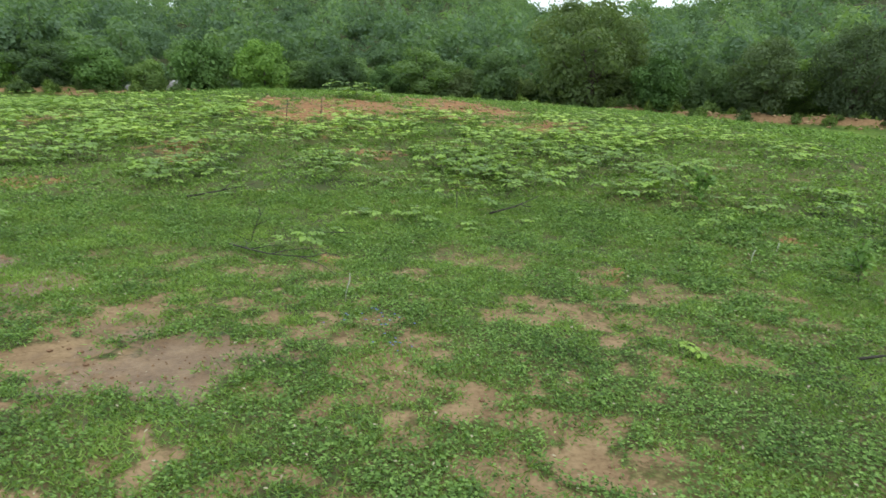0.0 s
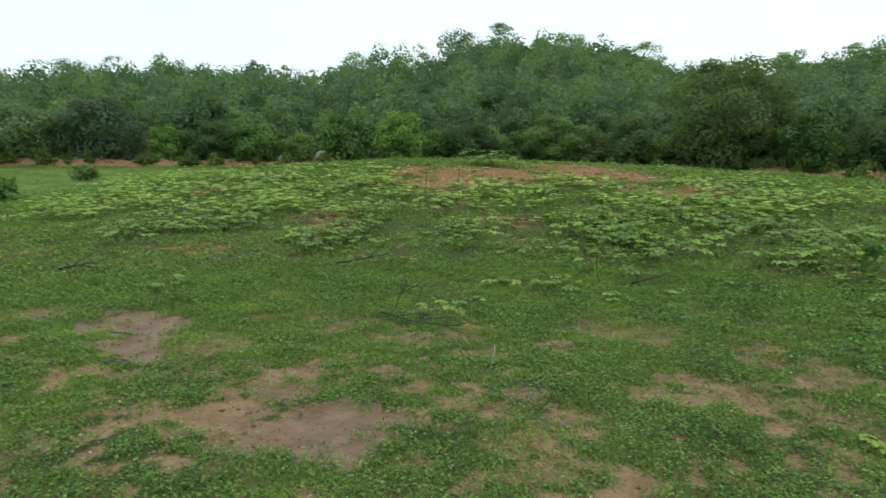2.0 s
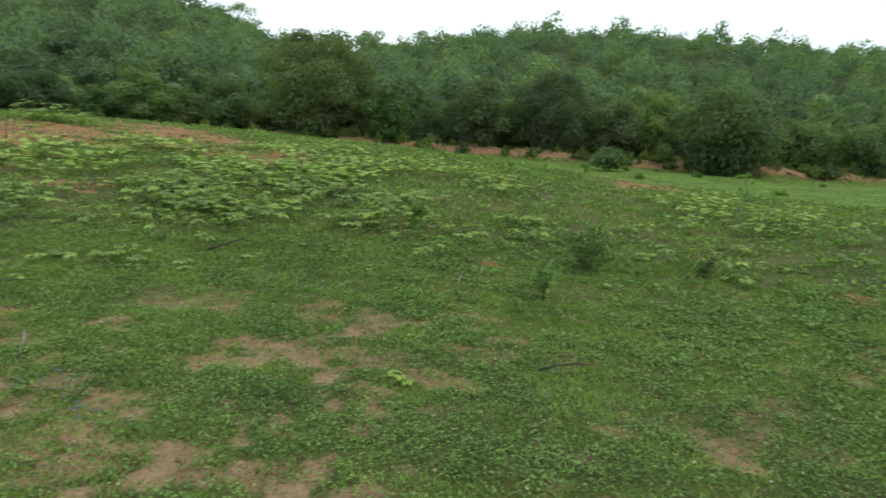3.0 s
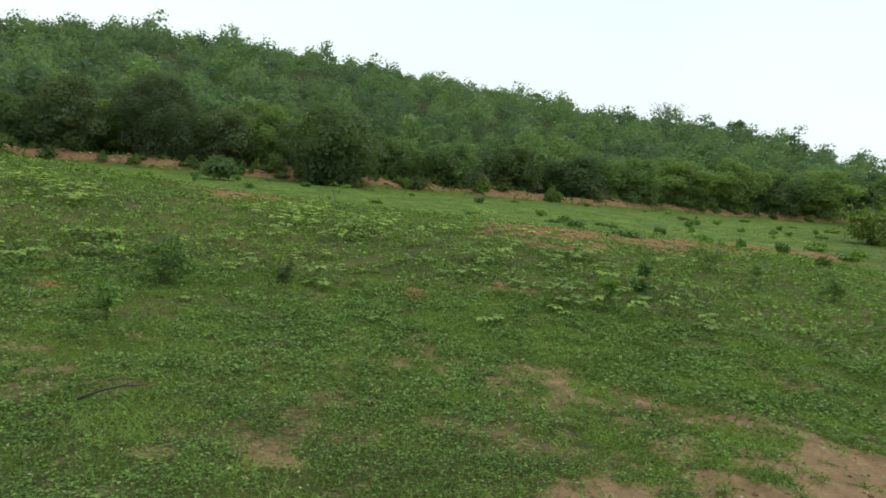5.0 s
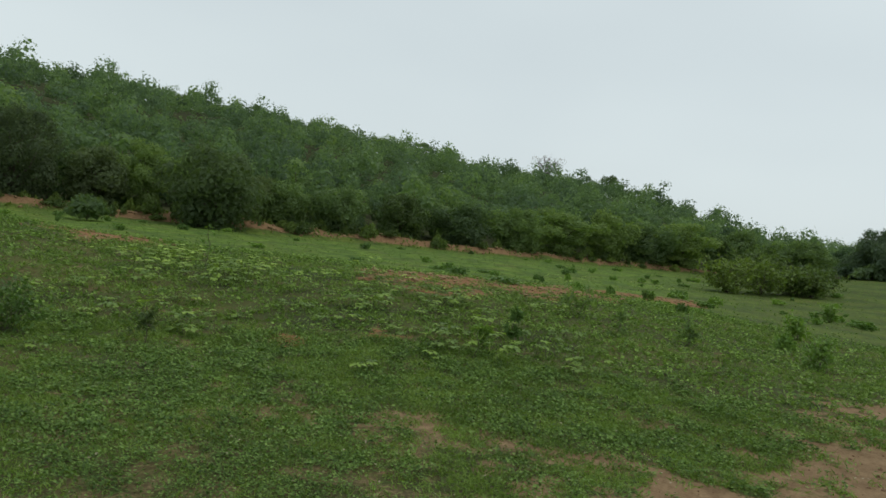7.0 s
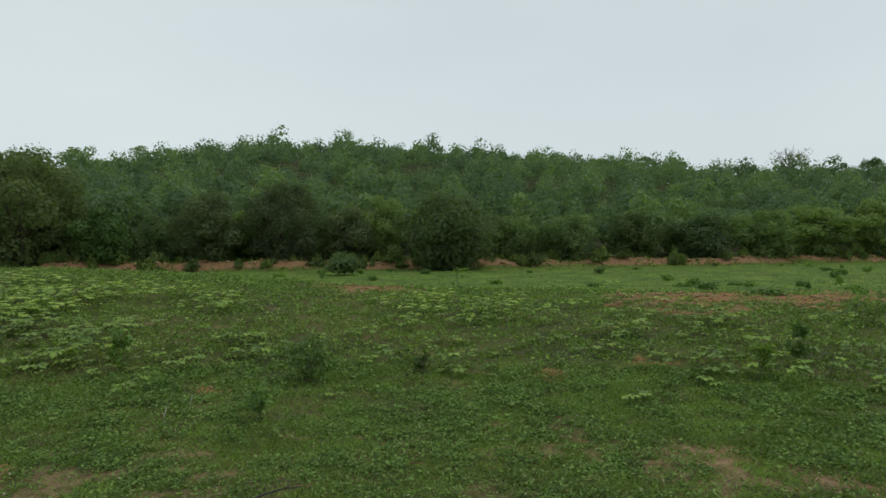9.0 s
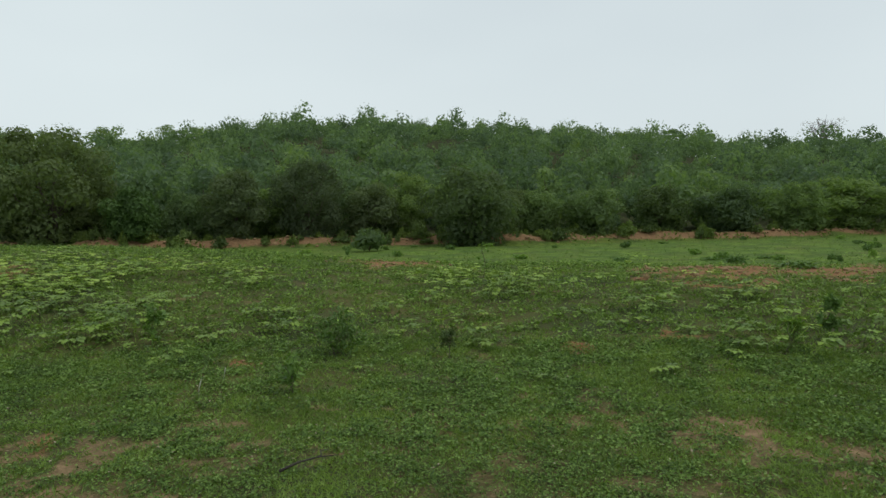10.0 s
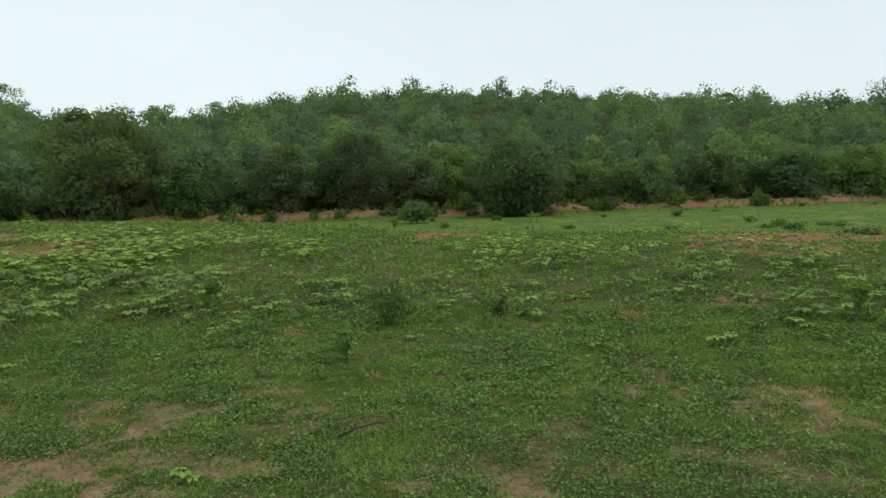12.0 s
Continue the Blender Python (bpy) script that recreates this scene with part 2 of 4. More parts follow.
RIDGE_R = [(-180, 150), (-30, 150), (-6, 135), (10, 150), (40, 150), (75, 155), (90, 185), (180, 185)]


def bearing(x, y):
    return np.degrees(np.arctan2(x, y)), np.hypot(x, y)


def height(x, y):
    """The ground's height: field, mound, earth bank and wooded hill."""
    az, r = bearing(x, y)
    rc = lerp_table(az, CREST_R)
    rise = smooth(0, 1, (r - 5.5) / (rc - 5.5))
    fall = 1 - smooth(0, 1, (r - rc - 0.6) / 8.0)
    z = lerp_table(az, CREST_H) * rise * fall
    z = z - 0.12 * smooth(20, 32, r) * (1 - smooth(60, 80, r))
    rb = lerp_table(az, BANK_R)
    lumps = 0.3 + 1.4 * fnoise(x, y, 1.8, 41, 4)
    z = z + 0.62 * lumps * np.exp(-((r - rb - 1.2 - 0.8 * (vnoise(x / 4, y / 4, 43) - 0.5)) / 1.1) ** 2) * (1 - smooth(86, 94, az))
    z = z + 1.7 * smooth(84, 98, az) * (1 - smooth(125, 150, az)) * smooth(30, 75, r)
    rr = lerp_table(az, RIDGE_R)
    top = rr * np.tan(np.radians(lerp_table(az, RIDGE))) + 1.5 - 5.7
    up = np.clip((r - rb - 4) / (rr - rb - 4), 0, 1)
    z = z + np.maximum(top, 0) * (0.35 * up + 0.65 * up * up * (3 - 2 * up)) * (1 - smooth(1.1, 2.2, r / rr))
    near = 1 - smooth(60, 90, r)
    z = z + near * (0.05 * (fnoise(x, y, 1.6, 5, 3) - 0.5) + 0.14 * (fnoise(x, y, 5.0, 9, 2) - 0.5)) + (1 - near) * 3.0 * (fnoise(x, y, 30, 13, 2) - 0.5) * smooth(0.02, 0.3, up)
    return z

# ---- the ground: one sheet from underfoot to the horizon ----
# Bare patches: x, y, half width across the view, half depth; open soil, thinly grown soil, soil showing through, red earth.
OPEN_SOIL = [(-3.75, 4.91, 0.29, 0.35), (-3.44, 4.41, 0.26, 0.42), (-3.38, 3.73, 0.26, 0.30), (-2.03, 3.30, 0.30, 0.27), (-1.28, 3.33, 0.22, 0.32),
             (-1.50, 3.10, 0.20, 0.19), (0.28, 2.94, 0.15, 0.10), (0.67, 2.39, 0.19, 0.14), (9.72, -1.74, 0.70, 0.60), (7.24, -1.21, 0.45, 0.62),
             (5.09, -0.41, 0.59, 0.36), (6.26, -1.35, 0.65, 0.62), (4.22, 0.29, 0.39, 0.22), (3.71, 0.74, 0.24, 0.12), (3.47, 0.96, 0.12, 0.09), (5.6, -0.95, 0.6, 0.45), (4.6, -0.15, 0.45, 0.3), (4.05, 0.1, 0.35, 0.2)]
THIN_SOIL = [(-2.82, 4.59, 0.23, 0.21), (-1.90, 4.02, 0.20, 0.21), (-0.98, 3.52, 0.18, 0.24), (-2.56, 3.29, 0.17, 0.14), (-0.35, 3.18, 0.13, 0.11),
             (-0.18, 2.96, 0.20, 0.09), (1.28, 3.48, 0.12, 0.17), (-0.79, 3.71, 0.11, 0.08), (0.24, 2.86, 0.18, 0.13), (-0.29, 3.97, 0.14, 0.10),
             (0.38, 4.12, 0.20, 0.13), (0.30, 2.22, 0.20, 0.11), (-0.71, 2.12, 0.09, 0.07), (1.25, 3.20, 0.08, 0.09)]
THIN_SOIL_EAST = [(0.84, 2.47, 0.16, 0.08), (1.77, 3.53, 0.21, 0.10), (2.69, 2.25, 0.11, 0.08), (5.29, 1.98, 0.20, 0.17), (5.33, 1.00, 0.23, 0.19),
                  (5.39, 0.62, 0.23, 0.21), (4.53, 0.79, 0.15, 0.26), (6.67, -0.20, 0.26, 0.23), (8.61, -0.95, 0.30, 0.34), (6.75, -0.74, 0.23, 0.28), (5.21, -0.05, 0.24, 0.20), (4.6, 0.1, 0.25, 0.22)]
SHOWING_SOIL = [(-4.90, 4.92, 0.30, 0.26), (-4.33, 4.27, 0.34, 0.22), (-2.83, 2.64, 0.20, 0.24), (-1.20, 4.18, 0.15, 0.11), (0.26, 4.12, 0.14, 0.10),
                (0.90, 4.29, 0.18, 0.17), (-7.57, 7.79, 0.40, 0.32), (1.68, 3.64, 0.13, 0.13), (-1.86, 3.95, 0.14, 0.12), (-2.90, 4.57, 0.30, 0.18),
                (-2.44, 4.04, 0.28, 0.15), (-0.07, 2.53, 0.09, 0.08), (2.74, 2.33, 0.11, 0.08), (2.34, 2.68, 0.11, 0.08), (1.12, 4.88, 0.12, 0.14),
                (5.16, 2.02, 0.45, 0.13), (4.56, 2.03, 0.12, 0.11), (4.67, 1.12, 0.14, 0.14), (6.86, 0.52, 0.20, 0.18), (7.56, -0.50, 0.24, 0.26), (-2.6, 2.2, 0.2, 0.2)]
RED_SPOTS = [(-0.91, 5.52, 0.08, 0.14), (-0.58, 7.98, 0.09, 0.18), (-5.14, 8.21, 0.42, 0.25), (-2.22, 8.35, 0.10, 0.14), (1.45, 5.36, 0.07, 0.19),
             (6.67, 4.58, 0.14, 0.22), (7.72, 4.00, 0.17, 0.26), (3.58, 6.61, 0.27, 0.26), (-8.2, 14.2, 0.5, 0.8), (-4.2, 11.0, 0.5, 0.7), (-1.2, 11.3, 0.35, 0.5), (2.0, 15.2, 0.8, 0.8)]
RED_CREST = [(-3.29, 16.27, 0.98, 1.98), (0.09, 18.82, 1.59, 2.06), (-1.83, 16.85, 0.86, 1.38), (1.21, 18.14, 0.77, 1.35), (10.54, 13.2, 0.75, 1.09),
             (13.2, 6.6, 0.85, 1.5), (13.8, 5.9, 1.0, 1.6), (14.8, 5.0, 0.9, 1.6), (10.95, 13.99, 0.89, 1.5), (23.4, 5.5, 1.2, 1.6), (24.5, 4.2, 1.0, 1.6), (25.6, 3.2, 0.9, 1.5), (16.4, 4.3, 0.8, 1.4)]
DAMP = [(-3.6, 4.7, 0.55, 0.9), (-1.3, 3.3, 0.5, 0.6), (-3.1, 2.6, 0.4, 0.5)]


def patches(x, y, spots, grow=1.0):
    """1 inside the patches, with a ragged, broken edge."""
    best = np.zeros_like(x)
    wob = 1.7 * (fnoise(x, y, 0.55, 21, 3) - 0.5) + 2.2 * (fnoise(x, y, 0.11, 27, 2) - 0.5)
    for cx, cy, a, b in spots:
        d = np.hypot(cx, cy)
        ux, uy = cx / d, cy / d
        along, across = (x - cx) * ux + (y - cy) * uy, (x - cx) * uy - (y - cy) * ux
        q = np.sqrt((across / (a * grow)) ** 2 + (along / (b * grow)) ** 2)
        best = np.maximum(best, smooth(1.35, 0.55, q + wob) * smooth(1.9, 1.3, q))
    return best


def lushness(x, y):
    """How thick the turf grows."""
    return 0.38 * fnoise(x, y, 0.8, 61, 3) + 0.62 * fnoise(x, y, 0.17, 63, 3)


def bare_mask(x, y):
    az, r = bearing(x, y)
    m = np.maximum.reduce([patches(x, y, OPEN_SOIL, 1.2), 0.64 * patches(x, y, THIN_SOIL + THIN_SOIL_EAST, 1.25), 0.44 * patches(x, y, SHOWING_SOIL, 1.3),
                           0.62 * patches(x, y, RED_SPOTS, 1.2), 0.85 * patches(x, y, RED_CREST, 1.25)])
    gap = np.maximum(smooth(0.60, 0.74, fnoise(x, y, 0.34, 33, 4)) * 0.5, smooth(0.61, 0.71, fnoise(x, y, 0.16, 35, 3)) * 0.6 * (1 - smooth(4, 8, r)))
    gap = np.maximum(gap, 0.52 * smooth(0.45, 0.37, lushness(x, y)) * (1 - smooth(5, 9, r)))
    gap = gap * (0.55 + 0.45 * (1 - smooth(4, 7, r))) * (1 - smooth(20, 30, r))
    gap = gap * (1 + smooth(14, 26, az) * (0.6 * smooth(4.2, 6.2, r) - 0.4))
    rb = lerp_table(az, BANK_R)
    bank = smooth(0.20, 0.34, fnoise(x, y, 1.3, 37, 3)) * np.exp(-((r - rb - 0.9) / 1.0) ** 4) * (1 - smooth(84, 90, az))
    return np.clip(np.maximum(np.maximum(m, gap), bank), 0, 1)


def red_mask(x, y):
    az, r = bearing(x, y)
    rb = lerp_table(az, BANK_R)
    return np.clip(np.maximum(patches(x, y, RED_SPOTS + RED_CREST, 1.5), 0.4 * np.exp(-((r - rb - 1) / 2.5) ** 4)), 0, 1)


def sheet(name, co, faces, material, smooth_faces=True):
    me = bpy.data.meshes.new(name)
    me.from_pydata(co, [], faces)
    if smooth_faces:
        me.shade_smooth()
    me.materials.append(material)
    return me


def point_value(me, name, values):
    at = me.attributes.new(name, "FLOAT", "POINT")
    at.data.foreach_set("value", np.asarray(values, dtype=np.float32))


def build_ground():
    az = np.radians(np.concatenate([np.arange(-64, 118, 0.75), np.arange(118, 296, 1.8)]))
    r = np.concatenate([[0.02], np.arange(0.15, 1.7, 0.14), np.arange(1.7, 9, 0.058), np.geomspace(9, 24, 80), np.geomspace(24.3, 45, 40), np.arange(45.3, 70, 0.4), np.geomspace(70.5, 100, 40), np.geomspace(102, 260, 32), np.geomspace(280, 4200, 14)])
    n, k = len(az), len(r)
    R, A = np.meshgrid(r, az, indexing="ij")
    x, y = (R * np.sin(A)).ravel(), (R * np.cos(A)).ravel()
    z = height(x, y)
    bare = bare_mask(x, y)
    z = z - 0.018 * bare * (np.hypot(x, y) < 14)
    i, j = np.meshgrid(np.arange(k - 1), np.arange(n), indexing="ij")
    a, b = (i * n + j).ravel(), (i * n + (j + 1) % n).ravel()
    faces = np.stack([a, a + n, b + n, b], 1)
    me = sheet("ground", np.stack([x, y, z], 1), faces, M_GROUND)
    point_value(me, "bare", bare)
    point_value(me, "red", red_mask(x, y))
    a2, r2 = bearing(x, y)
    edge = lerp_table(a2, CREST_R)
    point_value(me, "meadow", smooth(1, 4, r2 - edge) * (1 - smooth(-4, 4, r2 - lerp_table(a2, BANK_R))) * (1 - 0.55 * smooth(78, 90, a2)))
    # litter: where the floor behind the bank takes the painted tree shade.
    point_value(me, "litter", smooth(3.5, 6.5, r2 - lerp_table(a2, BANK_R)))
    point_value(me, "damp", patches(x, y, DAMP, 1.0))
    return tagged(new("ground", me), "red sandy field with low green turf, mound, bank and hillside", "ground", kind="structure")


ground = build_ground()


def on_ground(x, y):
    return float(height(np.array([x]), np.array([y]))[0])



# ---- builders for plants ----
def leaf_quads(p, d, n, length, width, fold=0.12):
    """One folded, pointed quad a leaf: base p, direction d, upper side n."""
    d = d / np.linalg.norm(d, axis=1, keepdims=True)
    s = np.cross(d, n)
    s /= np.maximum(np.linalg.norm(s, axis=1, keepdims=True), 1e-6)
    n = np.cross(s, d)
    L, Wd = np.asarray(length)[:, None], np.asarray(width)[:, None]
    mid = p + d * L * 0.45 + n * Wd * fold
    co = np.stack([p, mid + s * Wd * 0.5, p + d * L - n * L * fold * 0.6, mid - s * Wd * 0.5], 1)
    return co.reshape(-1, 3)


def quads_of(count, start=0):
    return np.arange(start, start + 4 * count).reshape(-1, 4)


def unit_random(rng, n):
    v = rng.normal(size=(n, 3))
    return v / np.linalg.norm(v, axis=1, keepdims=True)


def shell_directions(n):
    """n evenly spread directions, without those that look steeply down."""
    k = np.arange(n) + 0.5
    z = 1 - 2 * k / n
    a = k * 2.399963
    v = np.stack([np.sqrt(1 - z * z) * np.cos(a), np.sqrt(1 - z * z) * np.sin(a), z], 1)
    return v[v[:, 2] > -0.6]


def crown_arrays(rng, lobes, leaves, size, wide=0.7, core=150, droop=0.1, outward=0.3, even=1.5, under=-0.55):
    """Leaves over a set of lobes (x, y, z, rx, rz), with a rough layer of broader sprays under them, core to a lobe. Gives the corners, four a leaf."""
    lobes = np.array(lobes)
    weight = lobes[:, 3] * lobes[:, 4]
    pick = rng.choice(len(lobes), leaves, p=weight / weight.sum())
    L = lobes[pick]
    v = unit_random(rng, leaves)
    v[:, 2] = np.where(v[:, 2] < under, -v[:, 2], v[:, 2])
    rad = np.stack([L[:, 3], L[:, 3], L[:, 4]], 1)
    p = L[:, :3] + v * rad * rng.uniform(0.68, 1.24, (leaves, 1))
    d = np.cross(v, unit_random(rng, leaves)) + v * outward * rng.uniform(-0.3, 1.6, (leaves, 1))
    d[:, 2] -= droop
    n = v * even + np.array([0, 0, 0.3]) + 0.4 * unit_random(rng, leaves)
    s = size * rng.uniform(0.6, 1.4, leaves)
    co = leaf_quads(p, d, n, s, s * wide)
    if core:
        v = np.tile(shell_directions(core), (len(lobes), 1))
        L = np.repeat(lobes, len(v) // len(lobes), 0)
        m = len(L)
        v = v + 1.2 / math.sqrt(core) * unit_random(rng, m)
        v /= np.linalg.norm(v, axis=1, keepdims=True)
        c = L[:, :3] + v * np.stack([L[:, 3], L[:, 3], L[:, 4]], 1) * rng.uniform(0.5, 0.98, (m, 1))
        d = np.cross(v, unit_random(rng, m))
        d /= np.linalg.norm(d, axis=1, keepdims=True)
        big = np.minimum(L[:, 3] * rng.uniform(2.9, 5.0, m) / math.sqrt(core), 0.40 if core > 100 else 0.5)
        co = np.concatenate([co, leaf_quads(c - d * big[:, None] * 0.5, d, v + 0.8 * unit_random(rng, m), big, big * 0.8, 0.2)])
    return co


def leaf_mesh(name, co, material):
    me = bpy.data.meshes.new(name)
    me.from_pydata(co, [], quads_of(len(co) // 4))
    me.materials.append(material)
    return me


def tube(bm, pts, radii, sides=6):
    """A tapered limb through the points."""
    rings = []
    for k, p in enumerate(pts):
        p = Vector(p)
        t = Vector(pts[min(k + 1, len(pts) - 1)]) - Vector(pts[max(k - 1, 0)])
        q = t.to_track_quat("Z", "Y")
        rings.append([bm.verts.new(p + q @ Vector((radii[k] * math.cos(a), radii[k] * math.sin(a), 0))) for a in (2 * math.pi * i / sides for i in range(sides))])
    for a, b in zip(rings, rings[1:]):
        for i in range(sides):
            bm.faces.new((a[i], a[(i + 1) % sides], b[(i + 1) % sides], b[i]))
    bm.faces.new(list(reversed(rings[0])))
    bm.faces.new(rings[-1])


def bent(rng, a, b, steps=4, sway=0.08):
    a, b = np.array(a, float), np.array(b, float)
    L = np.linalg.norm(b - a)
    pts = [a + (b - a) * t + (rng.normal(size=3) * L * sway if 0 < t < 1 else 0) for t in np.linspace(0, 1, steps)]
    return [tuple(p) for p in pts]


def finish(bm, name, material, smooth_faces=True):
    bmesh.ops.recalc_face_normals(bm, faces=bm.faces)
    me = bpy.data.meshes.new(name)
    bm.to_mesh(me)
    bm.free()
    if smooth_faces:
        me.shade_smooth()
    me.materials.append(material)
    return me


def part(name, data, parent, label=""):
    """One mesh as a part of a thing."""
    ob = new(name, data)
    ob.parent = parent
    return tagged(ob, label) if label else ob


def tree_lobes(rng, h, w, low=0.12, count=11, top=0.75):
    """Lobes of an uneven crown h high and w wide that begins at low * h."""
    out = []
    for k in range(count):
        f = (k + 0.5) / count
        z = h * (low + (0.92 - low) * f ** 0.9)
        reach = 0.5 * w * math.sin(math.pi * min(1, 0.22 + 0.78 * (1 - f) ** 0.8)) ** 0.6 * rng.uniform(0.45, 0.72) * (1 if f < top else 0.55)
        a = k * 2.4 + rng.uniform(-0.5, 0.5)
        s = rng.uniform(0.17, 0.26) * w * (1.0 if f < top else 0.8) * math.sqrt(min(1.0, 11 / count))
        out.append((reach * math.cos(a), reach * math.sin(a), min(z, h - s * 0.75), s, s * rng.uniform(0.7, 0.95)))
    out.append((0, 0, h * 0.5, 0.27 * w, 0.3 * h))
    return out


def make_tree(name, seed, h, w, material, label, low=0.1, leaves=1900, leaf=0.30, count=12, group=""):
    """A tree as a thing: tapered trunk with limbs, crown of leaf clumps, built at the origin."""
    rng = np.random.default_rng(seed)
    lobes = tree_lobes(rng, h, w, low, count)
    bm = bmesh.new()
    r0 = 0.028 * h
    trunk = bent(rng, (0, 0, -0.25), (0.06 * w * rng.normal(), 0.06 * w * rng.normal(), h * 0.72), 6, 0.03)
    tube(bm, trunk, [r0 * 1.25, r0, r0 * 0.85, r0 * 0.65, r0 * 0.45, r0 * 0.2], 8)
    for lx, ly, lz, s, _ in lobes[::2]:
        f = min(0.9, max(0.15, lz / h * 0.6))
        a = np.array(trunk[0]) * (1 - f) + np.array(trunk[-1]) * f
        tube(bm, bent(rng, a, (lx * 0.9, ly * 0.9, lz), 4, 0.06), [r0 * 0.45, r0 * 0.35, r0 * 0.22, r0 * 0.1], 5)
    ob = new(name)
    part("trunk", finish(bm, "trunk", M_BARK), ob, "brown bark trunk with limbs")
    part("crown", leaf_mesh("crown", crown_arrays(rng, lobes, leaves, leaf), material), ob)
    return tagged(ob, label, "tree", group)


def place(ob, x, y, turn=0.0, sx=1.0, sz=1.0, sink=0.0, copy=True):
    m = Matrix.Translation((x, y, on_ground(x, y) - sink)) @ Matrix.Rotation(radians(turn), 4, "Z") @ Matrix.Diagonal((sx, sx, sz, 1))
    if copy:
        return copy_thing(ob, m)
    ob.matrix_basis = m
    return ob


def polar(az, r):
    return r * math.sin(radians(az)), r * math.cos(radians(az))


# ---- the trees that edge the wood, one by one: bearing, distance, height, width, kind ----
EDGE = [(11.3, 53, 8.4, 11.0, "d"), (17.2, 51, 3.9, 5.0, "l"), (24.8, 51, 5.5, 5.8, "d"), (30.7, 51, 6.5, 7.4, "d"), (35.9, 52, 4.8, 5.3, "d"),
        (44.5, 46.5, 5.3, 9.0, "b"), (39.2, 53, 5.7, 4.4, "m"), (50.1, 52, 3.9, 4.6, "m"), (54.3, 53, 4.1, 5.5, "m"), (59.5, 56, 4.3, 5.4, "o"),
        (64.7, 60, 4.2, 6.8, "m"), (69.4, 63, 4.5, 6.4, "m"), (72.6, 67, 5.1, 7.6, "m"), (76.7, 72, 5.5, 7.2, "m"), (79.6, 76, 5.0, 7.0, "m")]
EDGE_B = [(82.3, 80, 5.6, 8.0, "m"), (86.5, 88, 5.6, 7.6, "m"), (91.0, 96, 4.7, 9.6, "m"), (95.7, 75, 5.0, 5.0, "f"), (99.3, 76, 6.1, 4.6, "f"),
          (97.4, 73, 3.8, 5.6, "f"), (101.4, 74, 4.3, 6.0, "f"), (104.5, 76, 3.8, 8.0, "f"), (94.6, 78, 3.0, 4.0, "f"), (106.5, 80, 5.0, 8.0, "f"), (-19.5, 58, 4.7, 5.8, "l"), (-14.8, 57, 4.9, 5.9, "l"), (-33.5, 61, 3.5, 3.6, "l"),
          (-26.9, 59, 3.6, 5.2, "l"), (-38.3, 62, 5.7, 9.0, "g"), (-44.0, 63, 5.0, 9.2, "g"), (-23.3, 59, 3.0, 4.2, "m")]
EDGE_C = [(-8.6, 57, 4.1, 5.4, "m"), (-1.7, 55, 4.6, 6.0, "m"), (4.0, 54, 4.4, 5.2, "m"), (8.2, 55, 3.4, 4.6, "m"), (-11.8, 58, 3.6, 5.0, "m"),
          (0.9, 56, 3.2, 4.6, "d"), (-4.8, 57, 3.4, 4.6, "l"), (-30.0, 60, 4.0, 5.4, "m"), (-50.0, 64, 5.2, 9.0, "g"), (21.0, 53, 4.2, 5.0, "m"),
          (27.4, 54, 4.6, 5.4, "m"), (-46.6, 45, 2.9, 3.4, "o"), (14.4, 54, 5.0, 6.0, "d"), (47.6, 53, 4.2, 5.0, "d"), (6.2, 55, 2.8, 4.4, "d")]
KINDS = {
    "d": (M_DARK, "dense dark green tree at the edge of the wood", 0.06),
    "m": (M_MID, "bushy mid-green tree at the foot of the wooded hill", 0.05),
    "l": (M_LIGHT, "bright green young tree at the foot of the hill", 0.04),
    "o": (M_OLIVE, "yellowish green bushy tree beside the field", 0.03),
    "f": (M_FAR, "dark grey-green tree at the far end of the field", 0.02),
    "g": (M_FAR, "broad grey-green tree at the foot of the hill", 0.05),
    "b": (M_ROUND, "round low-branched bushy tree standing alone before the bank", 0.0),
}
MODELS = {}
for k, (az, r, h, w, kind) in enumerate(EDGE + EDGE_B + EDGE_C):
    x, y = polar(az, r)
    key = (kind, k % 3 if kind != "f" else k)
    if key in MODELS:
        m0, h0, w0 = MODELS[key]
        place(m0, x, y, 57 * k, w / w0, h / h0, 0.1)
    else:
        mat, label, low = KINDS[kind]
        ob = make_tree("tree", 100 + k, h, w, mat, label, low, leaves=int(1700 + 104 * w * h), leaf=0.155, count=int(8 + 1.7 * w), group="trees along the wood's edge")
        MODELS[key] = (ob, h, w)
        place(ob, x, y, 0, 1, 1, 0.1, copy=False)


# ---- the wood on the hill: its front trees one by one, the rest too many to count ----
def dome_lobes(rng, h, w):
    """Lobes of a rounded crown held up above a shaded stem."""
    out = [(0, 0, h * 0.78, 0.27 * w, 0.19 * h), (0, 0, h * 0.45, 0.2 * w, 0.24 * h)]
    for k in range(5):
        a = k * 1.257 + rng.uniform(-0.3, 0.3)
        s = w * rng.uniform(0.15, 0.24)
        out.append((0.27 * w * math.cos(a), 0.27 * w * math.sin(a), h * rng.uniform(0.42, 0.70), s * 0.95, s * 0.85))
    return out


